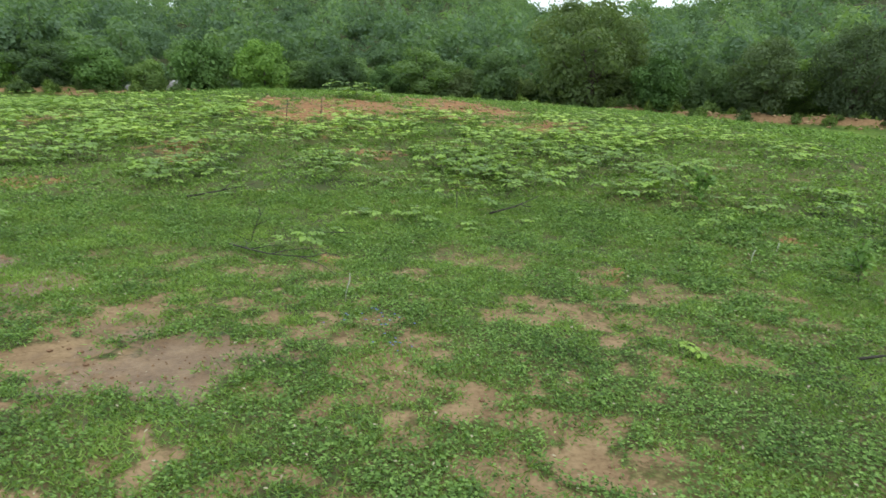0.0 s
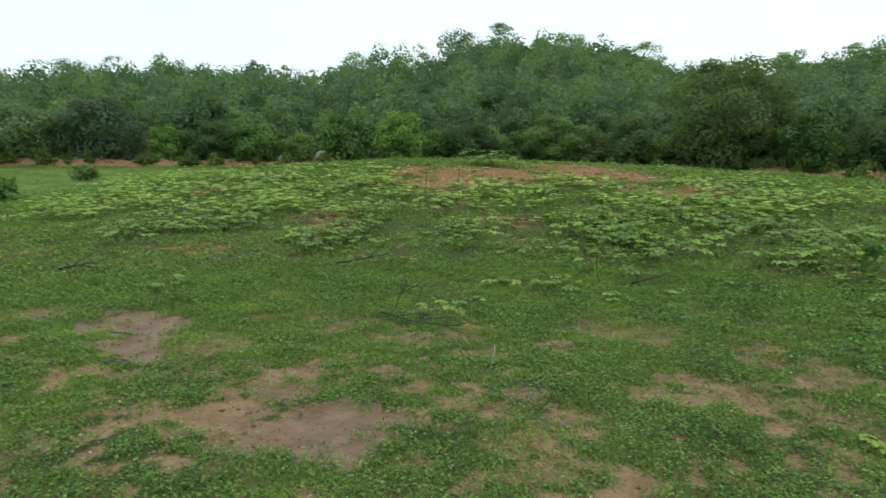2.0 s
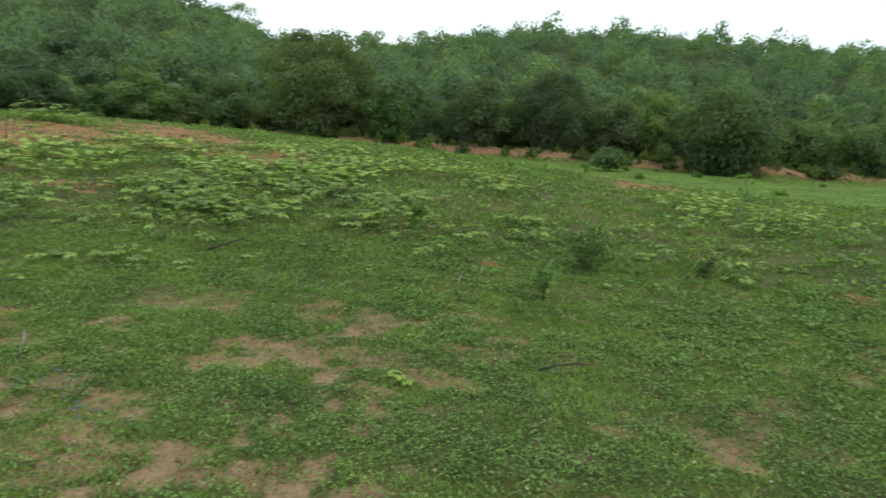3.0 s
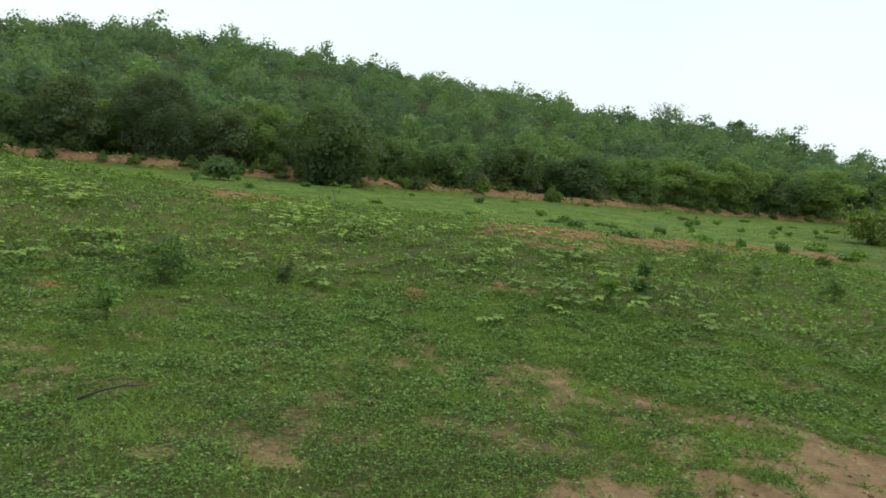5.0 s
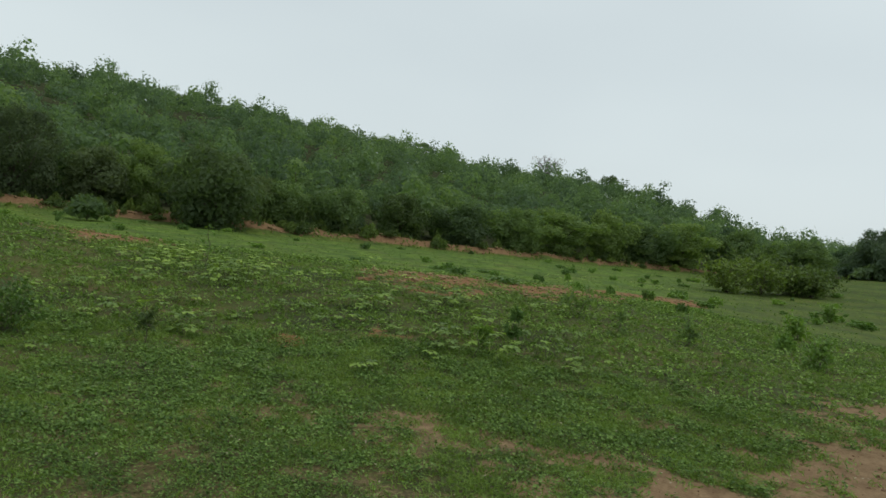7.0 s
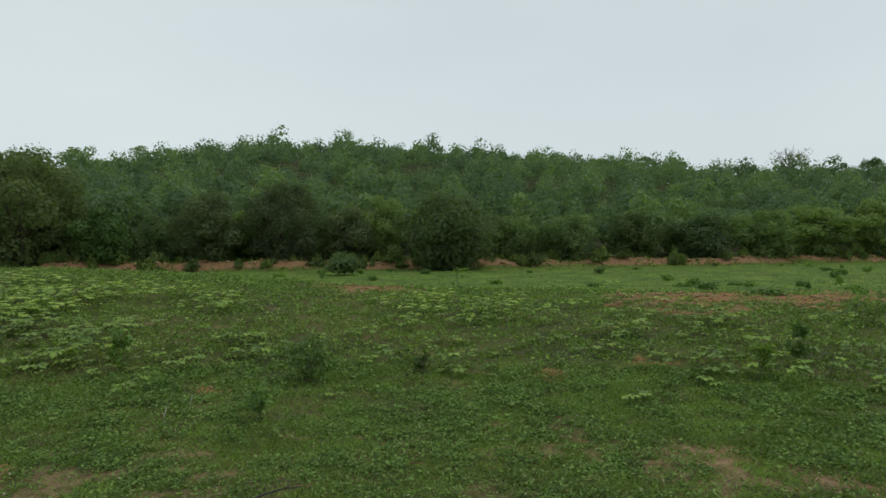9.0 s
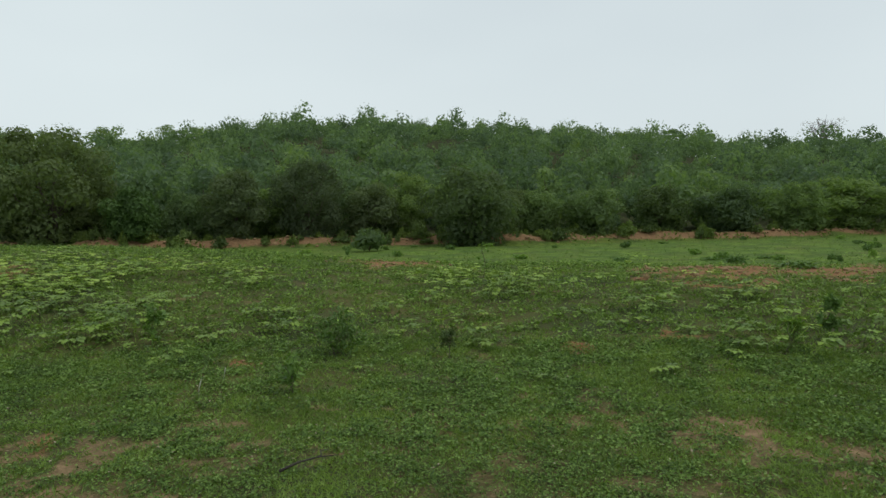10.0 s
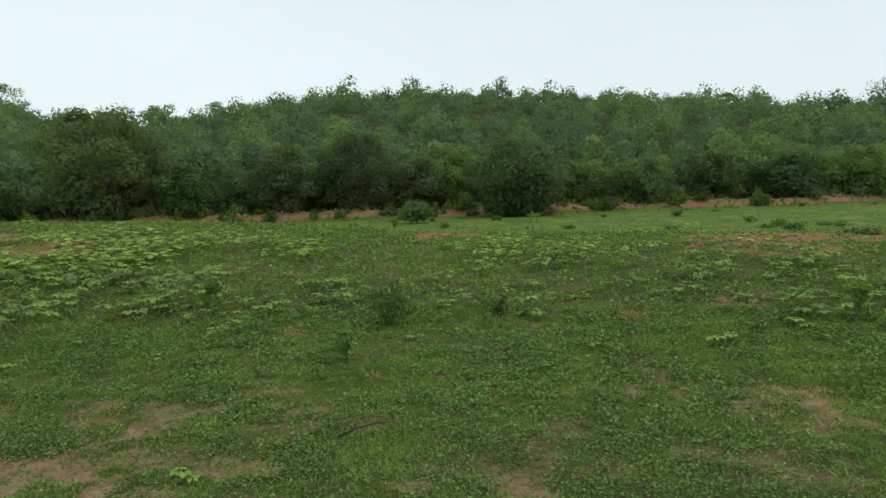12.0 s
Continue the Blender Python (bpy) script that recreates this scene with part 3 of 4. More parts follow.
def wood_tree(seed):
    """A tree of the wood's front rows: stem and crown."""
    rng = np.random.default_rng(seed)
    h, w = rng.uniform(4.4, 6.6), rng.uniform(3.8, 5.2)
    bm = bmesh.new()
    tube(bm, bent(rng, (0, 0, -0.4), (0, 0, h * 0.75), 5, 0.02), [0.10, 0.09, 0.075, 0.05, 0.02], 6)
    ob = new("woodland_tree")
    part("trunk", finish(bm, "trunk", M_BARK), ob)
    lobes = dome_lobes(rng, h, w) + tree_lobes(rng, h * 0.7, w * 0.9, 0.08, 4, 0.9)
    part("crown", leaf_mesh("crown", crown_arrays(rng, lobes, 640, 0.17, 0.8, 64, outward=0.6, even=1.8), M_WOOD), ob)
    return tagged(ob, "leafy green tree in the front rows of the wood", "tree", "trees of the wood's front rows")


def woodland():
    rng = np.random.default_rng(7)
    near, far, sparse = [], [], []
    for k in range(10):
        h, w = rng.uniform(4.4, 6.6), rng.uniform(3.8, 5.2)
        lobes = dome_lobes(rng, h, w)
        near.append(crown_arrays(rng, lobes, 190, 0.21, 0.75, 34, outward=0.6, even=1.8, under=-0.4))
        far.append(crown_arrays(rng, lobes, 105, 0.27, 0.75, 20, outward=0.6, even=1.8, under=-0.4))
    for k in range(3):
        lobes = [(rng.uniform(-1.6, 1.6), rng.uniform(-1.6, 1.6), rng.uniform(5.0, 6.6), rng.uniform(0.7, 1.2), rng.uniform(0.35, 0.6)) for _ in range(7)]
        trunk = leaf_quads(np.zeros((3, 3)), np.array([[0.1, 0, 1.0], [-0.15, 0.1, 1], [0.05, -0.2, 1]]), np.eye(3), np.full(3, 6.0), np.full(3, 0.22), 0.02)
        sparse.append(np.concatenate([crown_arrays(rng, lobes, 190, 0.32, 0.6, 0), trunk]))
    ridge = [crown_arrays(rng, dome_lobes(rng, 4.6, 5.4) + [(0, 0, 1.5, 2.7, 2.0), (1.3, 0.8, 0.9, 2.1, 1.4), (-1.3, -0.7, 0.9, 2.1, 1.4)], 140, 0.26, 0.8, 26, outward=0.25, even=2.6, under=-0.8) for _ in range(5)]
    models, single = [wood_tree(500 + k) for k in range(6)], 0
    spots = []
    for r in np.concatenate([np.arange(0, 1, 0.05) ** 0.95, [0.935, 0.965, 1.0, 1.025]]):
        step = 2.6 - 1.2 * r if r < 0.9 else 1.25
        for az in np.arange(-51, 107, step):
            a = az + rng.uniform(-0.7, 0.7)
            rb, rr = np.interp(a, *np.array(BANK_R).T) + 8.5, np.interp(a, *np.array(RIDGE_R).T)
            spots.append((a, rb + (rr - rb) * r + rng.uniform(-1.3, 1.3), r))
    spots = np.array(spots)
    x, y = spots[:, 1] * np.sin(np.radians(spots[:, 0])), spots[:, 1] * np.cos(np.radians(spots[:, 0]))
    z = height(x, y)
    cos, tint = [], []
    patch = fnoise(x, y, 22, 51, 2)
    for k in range(len(x)):
        if spots[k, 2] < 0.1 and -49 < spots[k, 0] < 105:
            s = rng.uniform(0.75, 1.15)
            place(models[single % 6], x[k], y[k], rng.uniform(0, 360), s, s * rng.uniform(0.85, 1.1), 0.2, copy=single > 5)
            single += 1
            continue
        crest = spots[k, 2] > 0.93
        kinds = sparse if rng.random() < (0.0 if spots[k, 2] > 0.6 or spots[k, 0] > 75 else 0.02) else ridge if spots[k, 2] > 0.88 else near if spots[k, 2] < 0.4 else far
        c = kinds[rng.integers(0, len(kinds))]
        s = rng.uniform(0.75, 1.3) * (1.0 - 0.15 * min(1.0, spots[k, 2])) * (0.74 if crest else 1.0)
        a = rng.uniform(0, 6.28)
        ca, sa = math.cos(a) * s, math.sin(a) * s
        cos.append(np.stack([c[:, 0] * ca - c[:, 1] * sa, c[:, 0] * sa + c[:, 1] * ca, c[:, 2] * s * (rng.uniform(0.85, 1.1) if crest else rng.uniform(0.75, 1.2))], 1) + [x[k], y[k], z[k] - 0.3])
        tint.append(np.full(len(c), np.clip(0.12 + 0.76 * rng.random() + 0.4 * (patch[k] - 0.5), 0, 1)))
    me = leaf_mesh("woodland", np.concatenate(cos), M_FOREST)
    point_value(me, "tint", np.concatenate(tint))
    return tagged(new("woodland", me), "dense green scrub woodland covering the low hill", "woodland", kind="stuff")


woodland()


# ---- trees that stand out on the skyline: bearing, elevation, width, fullness ----
SKYLINE = [(-44.5, 5.6, 7.0, 0), (-40.0, 6.5, 10.0, 0), (-26.7, 7.1, 4.0, 1), (-24.3, 6.8, 4.0, 0), (-18.6, 8.1, 7.2, 0), (-15.1, 7.8, 3.6, 1), (-10.0, 10.1, 8.0, 1),
           (-6.8, 10.5, 5.6, 0), (-1.5, 9.7, 6.8, 1), (4.8, 8.8, 6.6, 0), (10.8, 7.2, 4.8, 1), (14.8, 7.7, 5.4, 1), (19.4, 8.0, 5.6, 0)]
SKYLINE_EAST = [(22.4, 7.85, 5.0, 1), (24.2, 8.15, 6.0, 1), (29.3, 8.5, 6.0, 1), (35.6, 8.35, 6.0, 1), (39.0, 8.4, 6.0, 1), (48.7, 7.7, 6.0, 1), (53.7, 7.35, 5.0, 1), (56.6, 7.3, 5.0, 1),
                (60.3, 7.3, 4.0, 0), (62.4, 7.2, 4.0, 1), (76.2, 6.3, 4.6, 1), (84.5, 4.3, 3.4, 0), (87.4, 3.1, 3.4, 1)]


def skyline_tree(seed, az, el, w, full, material, label):
    """A tall tree on the ridge, with an open, flat-topped crown."""
    rng = np.random.default_rng(seed)
    r = float(np.interp(az, *np.array(RIDGE_R).T)) - 2
    x, y = polar(az, r)
    h = 1.5 + r * math.tan(radians(el - 0.15)) - on_ground(x, y)
    lobes = []
    for k in range(9):
        a, q = k * 2.4, rng.uniform(0.2, 1.0)
        s = w * rng.uniform(0.13, 0.2)
        lobes.append((0.42 * w * q * math.cos(a), 0.42 * w * q * math.sin(a), h * rng.uniform(0.45 if full else 0.66, 0.82 if full else 0.97) * (1 - 0.1 * q), s * (1.25 if full else 1), s * (1.0 if full else 0.42)))
    lobes.append((0, 0, h - w * 0.14, w * 0.18, w * 0.13))
    bm = bmesh.new()
    r0 = 0.02 * h
    tube(bm, bent(rng, (0, 0, -0.4), (0, 0, h * 0.7), 5, 0.02), [r0, r0 * 0.9, r0 * 0.7, r0 * 0.5, r0 * 0.25], 6)
    for lx, ly, lz, s, _ in lobes:
        tube(bm, bent(rng, (0, 0, h * 0.45), (lx, ly, lz), 4, 0.05), [r0 * 0.5, r0 * 0.35, r0 * 0.25, r0 * 0.1], 4)
    ob = new("ridge_tree")
    part("trunk", finish(bm, "trunk", M_BARK), ob, "thin bark trunk with spreading limbs")
    part("crown", leaf_mesh("crown", crown_arrays(rng, lobes, 700 if full else 900, 0.26, 0.75, 44 if full else 0, outward=0.4), material), ob)
    place(ob, x, y, copy=False)
    return tagged(ob, label, "tree", "trees on the ridge")


for k, (az, el, w, full) in enumerate(SKYLINE + SKYLINE_EAST):
    skyline_tree(300 + k, az, el, w * (1.25 if full else 1), full, M_MID, "full-crowned tree standing above the ridge" if full else "open flat-topped tree standing above the ridge")


def bare_tree(seed, az, el, wide):
    """A tree almost without leaves: forking limbs that end in a dome of fine twigs."""
    rng = np.random.default_rng(seed)
    x, y = polar(az, 150)
    h = 1.5 + 150 * math.tan(radians(el)) - on_ground(x, y)
    limbs, twigs = bmesh.new(), bmesh.new()
    fork = (0.0, 0.0, h * 0.35)
    tube(limbs, bent(rng, (0, 0, -0.4), fork, 4, 0.02), [0.26, 0.23, 0.2, 0.17], 6)
    for k in range(13):
        a, q = k * 2.4, math.sqrt((k + 0.5) / 13)
        end = np.array([0.36 * wide * q * math.cos(a), 0.36 * wide * q * math.sin(a), h * (0.86 - 0.22 * q * q)])
        tube(limbs, bent(rng, fork, end, 4, 0.06), [0.13, 0.10, 0.075, 0.05], 4)
        for j in range(11):
            p = np.array(fork) + (end - np.array(fork)) * rng.uniform(0.55, 1.0)
            d = unit_random(rng, 1)[0] + np.array([0.5 * q * math.cos(a), 0.5 * q * math.sin(a), 0.55])
            tube(twigs, bent(rng, p, p + d * wide * rng.uniform(0.07, 0.13), 3, 0.08), [0.04, 0.03, 0.015], 3)
    ob = new("ridge_tree")
    part("trunk", finish(limbs, "trunk", M_GREYBARK), ob, "pale grey trunk with forking limbs")
    part("spray", finish(twigs, "spray", M_GREYBARK), ob, "dome of fine bare twigs")
    at = [(0.34 * wide * math.cos(k * 2.4), 0.34 * wide * math.sin(k * 2.4), h * 0.8, 0.9, 0.6) for k in range(7)]
    part("crown", leaf_mesh("crown", crown_arrays(rng, at, 170, 0.2, 0.6, 0, outward=0.8), M_DRYTWIG), ob, "last sparse brownish leaves")
    place(ob, x, y, copy=False)
    return tagged(ob, "nearly leafless grey tree standing above the ridge", "tree", "trees on the ridge")


bare_tree(340, 70.9, 7.4, 9.0)

# ---- turf and creeping plants, too many to count ----
def scatter(rng, count, r0, r1, a0=-60, a1=114, power=1.0):
    """Random places over a sector, thinning with distance."""
    u = rng.random(count)
    r = (r0 ** power + u * (r1 ** power - r0 ** power)) ** (1 / power)
    a = np.radians(rng.uniform(a0, a1, count))
    return r * np.sin(a), r * np.cos(a), r


def stuff(name, co, quads, material, label, category):
    me = bpy.data.meshes.new(name)
    me.from_pydata(co, [], quads)
    me.materials.append(material)
    return tagged(new(name, me), label, category, kind="stuff")


# Stands of broad-leaved weeds: x, y, half width across the view, half depth, thickness.
WEEDS_WEST = [(-9.99, 12.53, 1.42, 2.6, 0.9), (-9.85, 15.06, 1.97, 3.4, 0.8), (-8.17, 15.37, 1.76, 2.3, 0.8), (-6.07, 10.7, 0.92, 1.6, 0.8), (-6.51, 9.36, 0.58, 0.5, 0.6),
              (-5.1, 12.5, 1.09, 2.5, 0.9), (-3.64, 9.22, 0.5, 0.76, 0.8), (-4.87, 14.69, 0.76, 2.2, 1.0), (-3.2, 12.26, 0.63, 1.7, 0.8), (-2.1, 13.56, 0.8, 1.9, 0.8), (-1.48, 9.94, 0.51, 1.1, 0.8)]
WEEDS_NORTH = [(-0.66, 14.49, 0.72, 1.9, 0.6), (-0.37, 9.29, 0.4, 0.55, 0.6), (0.65, 11.26, 0.84, 2.0, 1.0), (1.84, 12.9, 1.0, 1.9, 1.0), (2.7, 12.15, 0.83, 2.2, 0.7),
               (2.85, 9.35, 0.58, 1.2, 0.85), (3.85, 14.4, 1.24, 1.5, 0.45), (-0.4, 7.25, 0.22, 0.26, 0.55), (-1.19, 5.98, 0.12, 0.17, 0.5), (3.25, 8.37, 0.45, 0.6, 0.5), (3.82, 7.96, 0.22, 0.3, 0.4),
               (4.63, 7.95, 0.24, 0.45, 0.45), (1.56, 10.9, 0.56, 0.45, 0.7), (3.19, 14.85, 1.5, 1.9, 0.6), (4.48, 13.57, 1.18, 1.5, 0.4), (5.53, 11.65, 0.64, 1.3, 0.3)]
WEEDS_EAST = [(9.35, 9.2, 0.75, 1.5, 0.75), (9.69, 8.21, 0.52, 0.9, 0.5), (8.62, 7.0, 0.45, 0.7, 0.45), (9.3, 6.42, 0.56, 0.52, 0.4), (9.1, 5.15, 0.65, 0.6, 0.45),
              (10.2, 4.45, 0.55, 0.62, 0.42), (8.18, 3.28, 0.29, 0.22, 0.5), (7.65, 2.86, 0.39, 0.28, 0.5), (7.0, 6.8, 0.3, 0.3, 0.42), (9.76, 2.47, 0.4, 0.47, 0.3), (6.72, 2.89, 0.18, 0.16, 0.3),
              (24.6, 14.9, 0.98, 2.2, 0.8), (29.0, 7.82, 1.47, 2.2, 0.8), (33.8, 5.74, 1.4, 2.2, 0.7), (21.65, 14.99, 0.88, 2.6, 0.6)]


def weed_density(x, y):
    """How thick the weeds grow: in stands with ragged edges on the mound's flank, a few strays between."""
    best = np.zeros_like(x)
    wob = 1.3 * (fnoise(x, y, 0.9, 71, 3) - 0.5)
    for cx, cy, a, b, thick in WEEDS_WEST + WEEDS_NORTH + [(*w[:4], 0.7 * w[4]) for w in WEEDS_EAST]:
        d = np.hypot(cx, cy)
        ux, uy = cx / d, cy / d
        along, across = (x - cx) * ux + (y - cy) * uy, (x - cx) * uy - (y - cy) * ux
        best = np.maximum(best, thick * smooth(1.3, 0.8, np.sqrt((across / a) ** 2 + (along / b) ** 2) + wob))
    az, r = bearing(x, y)
    stray = 0.025 * smooth(6.5, 8.5, r) * (1 - smooth(-2, 0, r - lerp_table(az, CREST_R))) * smooth(-44, -38, az) * (1 - smooth(78, 88, az))
    return np.maximum(best * (0.3 + 0.6 * smooth(0.36, 0.54, fnoise(x, y, 0.7, 77, 3))), stray) * (1 - 0.85 * patches(x, y, RED_SPOTS + RED_CREST, 1.0))


def blade_tris(p, d, side, length, width):
    """One narrow triangle a grass blade."""
    L, W = length[:, None], width[:, None] * 0.5
    return np.stack([p - side * W, p + side * W, p + d * L], 1).reshape(-1, 3)


def turf(seed, count, r0, r1, power, blade, leaf, blades, leaves, label, a0=-60, a1=114):
    """Fine short grass between clumps of small-leaved creepers; both thin out over bare soil."""
    rng = np.random.default_rng(seed)
    x, y, r = scatter(rng, count, r0, r1, a0, a1, power)
    az, _ = bearing(x, y)
    keep = rng.random(count) > bare_mask(x, y) * 1.12 - 0.03
    if r0 > 5:
        keep &= r < lerp_table(az, CREST_R) + 3.5
    keep &= rng.random(count) > 0.7 * weed_density(x, y)
    even = smooth(14, 26, az) * (1 - smooth(4.2, 6.2, r))
    keep &= rng.random(count) < smooth(0.40 - 0.05 * even, 0.50, lushness(x, y)) + 0.17 + 0.18 * even
    x, y, r = x[keep], y[keep], r[keep]
    z = height(x, y)
    far = smooth(3.6, 5.0, r)
    clump = 0.75 * fnoise(x, y, 0.30, 67, 3) + 0.25 * fnoise(x, y, 1.5, 69, 2) + 0.35 * (rng.random(len(x)) - 0.5)
    grow = 1 + 0.09 * np.maximum(r - 3.5, 0) - 0.05 * np.maximum(r - 8.5, 0)
    coarse = 1 + 0.3 * smooth(10, 24, bearing(x, y)[0]) * smooth(3.5, 5.5, r)
    east = smooth(12, 26, bearing(x, y)[0])
    for nm, sel, per in (("grass", clump <= 0.56 + 0.1 * far - 0.1 * east, blades), ("ground_creeper", clump > 0.46 + 0.05 * far, leaves)):
        p = np.repeat(np.stack([x[sel], y[sel], z[sel] - 0.005], 1), per, 0)
        g = np.repeat(grow[sel], per)
        n = len(p)
        p[:, :2] += rng.normal(size=(n, 2)) * ((0.03 if nm == "grass" else 0.032) * g)[:, None]
        d = unit_random(rng, n)
        if nm == "grass":
            d[:, 2] = 0.6 * np.abs(d[:, 2]) + 0.3
            side = np.cross(d, unit_random(rng, n))
            side /= np.linalg.norm(side, axis=1, keepdims=True)
            co = blade_tris(p, d, side, blade[0] * rng.uniform(0.5, 1.4, n) * g, blade[1] * rng.uniform(0.7, 1.3, n) * g)
            stuff(nm, co, np.arange(3 * n).reshape(-1, 3), M_GRASS, label[nm], "grass")
        else:
            d[:, 2] = 0.35 * d[:, 2] + 0.18
            up = np.tile([0, 0, 1.0], (n, 1)) + 0.4 * rng.normal(size=(n, 3))
            p[:, 2] += 0.05 * rng.random(n) * g
            size = leaf * rng.uniform(0.55, 1.4, n) * g * np.repeat(coarse[sel], per)
            stuff(nm, leaf_quads(p, d, up, size, size * rng.uniform(0.5, 0.75, n)), quads_of(n), M_CREEPER, label[nm], "ground cover")


NEAR = {"grass": "short fine green grass on sandy soil", "ground_creeper": "small-leaved creeping weeds in mats over the soil"}
FAR = {"grass": "short grass thinning out over the mound", "ground_creeper": "low creeping weeds over the mound and field"}
turf(11, 120000, 1.8, 8.5, 1.45, (0.036, 0.0078), 0.0175, 6, 6, NEAR)
turf(12, 105000, 8.5, 26, 1.3, (0.045, 0.015), 0.025, 5, 4, FAR)
turf(13, 9000, 0.1, 5.5, 1.6, (0.05, 0.010), 0.03, 4, 4, NEAR, 114, 300)
turf(14, 2200, 0.05, 1.8, 1.6, (0.05, 0.010), 0.03, 4, 4, NEAR)


def meadow():
    """Longer grass in the flat field behind the mound."""
    rng = np.random.default_rng(29)
    x, y, r = scatter(rng, 90000, 16, 90, power=1.2)
    az, _ = bearing(x, y)
    ok = (r > lerp_table(az, CREST_R) + 2) & (r < lerp_table(az, BANK_R) + 4) & (rng.random(len(x)) > 0.8 * bare_mask(x, y)) & (rng.random(len(x)) < 0.15 + 1.1 * fnoise(x, y, 2.5, 73, 3))
    x, y, r = x[ok], y[ok], r[ok]
    n = len(x)
    d = unit_random(rng, n)
    d[:, 2] = 0.5 * np.abs(d[:, 2]) + 0.15
    p = np.stack([x, y, height(x, y) - 0.01], 1)
    s = rng.uniform(0.05, 0.15, n)
    stuff("meadow_grass", leaf_quads(p, d, unit_random(rng, n) + np.array([0, 0, 0.6]), s, s * 0.3), quads_of(n), M_GRASS, "fresh green grass in the flat field behind the mound", "grass")


meadow()


# ---- broad-leaved weeds on the mound ----
def palmate_leaf(seed, size, drop):
    """A thin five-lobed leaf, cupped and drooping at the tips, on a stalk that runs down and inwards from its hub."""
    rng = np.random.default_rng(seed)
    bm = bmesh.new()
    hub = bm.verts.new((0, 0, 0))
    ends = []
    for k in range(5):
        a = radians(-116 + 58 * k + rng.uniform(-6, 6))
        L = size * (0.95, 1.1, 1.25, 1.1, 0.95)[k] * rng.uniform(0.85, 1.1) * 0.6
        c, s = math.cos(a), math.sin(a)
        w = L * 0.40
        left = bm.verts.new((L * 0.58 * c - w * s, L * 0.58 * s + w * c, 0.07 * L))
        right = bm.verts.new((L * 0.58 * c + w * s, L * 0.58 * s - w * c, 0.07 * L))
        rib = bm.verts.new((L * 0.6 * c, L * 0.6 * s, 0.0))
        tip = bm.verts.new((L * c, L * s, -0.14 * L))
        bm.faces.new((hub, right, rib))
        bm.faces.new((hub, rib, left))
        bm.faces.new((right, tip, rib))
        bm.faces.new((rib, tip, left))
        ends.append((left, right))
    for (l0, _), (_, r1) in zip(ends, ends[1:]):
        bm.faces.new((hub, l0, r1))
    foot = Vector((-drop * 0.9, 0, -drop))
    ring = [bm.verts.new(foot + Vector((0, 0.004 * math.cos(q), 0.004 * math.sin(q)))) for q in (0, 2.1, 4.2)]
    for i in range(3):
        bm.faces.new((hub, ring[i], ring[(i + 1) % 3]))
    return finish(bm, "leaf", M_WEED)


LEAVES = [palmate_leaf(k, 0.125, 0.12 + 0.05 * (k % 3)) for k in range(6)]


def leaf_poses(rng, leaves, spread, tall):
    out = []
    for k in range(leaves):
        a = k * 2.4 + rng.uniform(-0.9, 0.9)
        q = rng.uniform(0.15, 1.0) ** 0.6
        tip = (spread * q * math.cos(a), spread * q * math.sin(a), tall * rng.uniform(0.45, 1.0) * (1.05 - 0.35 * q))
        out.append(Matrix.Translation(tip) @ Matrix.Rotation(a + rng.uniform(-0.5, 0.5), 4, "Z") @ Matrix.Rotation(rng.uniform(-0.1, 0.25), 4, "Y")
                   @ Matrix.Rotation(rng.uniform(-0.18, 0.18), 4, "X") @ Matrix.Scale(rng.uniform(0.55, 1.2), 4))
    return out


def leafy_weed(seed, leaves, spread, tall, label):
    """A weed: a short bent stem, and each broad leaf with its stalk."""
    rng = np.random.default_rng(seed)
    ob = new("leafy_weed")
    bm = bmesh.new()
    tube(bm, bent(rng, (0, 0, -0.04), (0.02, -0.02, tall * 0.75), 5, 0.05), [0.008, 0.007, 0.006, 0.005, 0.003], 5)
    part("stem", finish(bm, "stem", M_STEM), ob, "short green stem")
    for k, m in enumerate(leaf_poses(rng, leaves, spread, tall)):
        part("leaf", LEAVES[(k + seed) % 6], ob).matrix_basis = m
    return tagged(ob, label, "weed", "broad-leaved weeds")


WEED_LABEL = "bright green broad-leaved weed growing on the mound"
WEEDS = [leafy_weed(k, 7 + k, 0.26 + 0.03 * k, 0.20 + 0.03 * k, WEED_LABEL) for k in range(6)]
WEEDS_LOW = [leafy_weed(40 + k, 4 + k, 0.14, 0.09 + 0.03 * k, "low spreading weed with pale green leaves") for k in range(2)]


def weed_thicket(spots, rng):
    """The weeds past counting, towards the crest."""
    protos = []
    for k in range(6):
        cos, fs, base = [], [], 0
        for j, m in enumerate(leaf_poses(rng, 7 + k, 0.28 + 0.03 * k, 0.20 + 0.03 * k)):
            me = LEAVES[(j + k) % 6]
            c = np.array([(m @ v.co)[:] for v in me.vertices])
            f = np.array([p.vertices[:] for p in me.polygons])
            cos.append(c)
            fs.append(f + base)
            base += len(c)
        protos.append((np.concatenate(cos), np.concatenate(fs)))
    cos, fs, base = [], [], 0
    for x, y in spots:
        c, f = protos[rng.integers(0, 6)]
        s, a = rng.uniform(0.65, 1.15), rng.uniform(0, 6.28)
        ca, sa = math.cos(a) * s, math.sin(a) * s
        cos.append(np.stack([c[:, 0] * ca - c[:, 1] * sa, c[:, 0] * sa + c[:, 1] * ca, c[:, 2] * s], 1) + [x, y, on_ground(x, y)])
        fs.append(f + base)
        base += len(c)
    stuff("weed_thicket", np.concatenate(cos), np.concatenate(fs), M_WEED, "thick stand of broad-leaved green weeds over mound and field", "weeds")


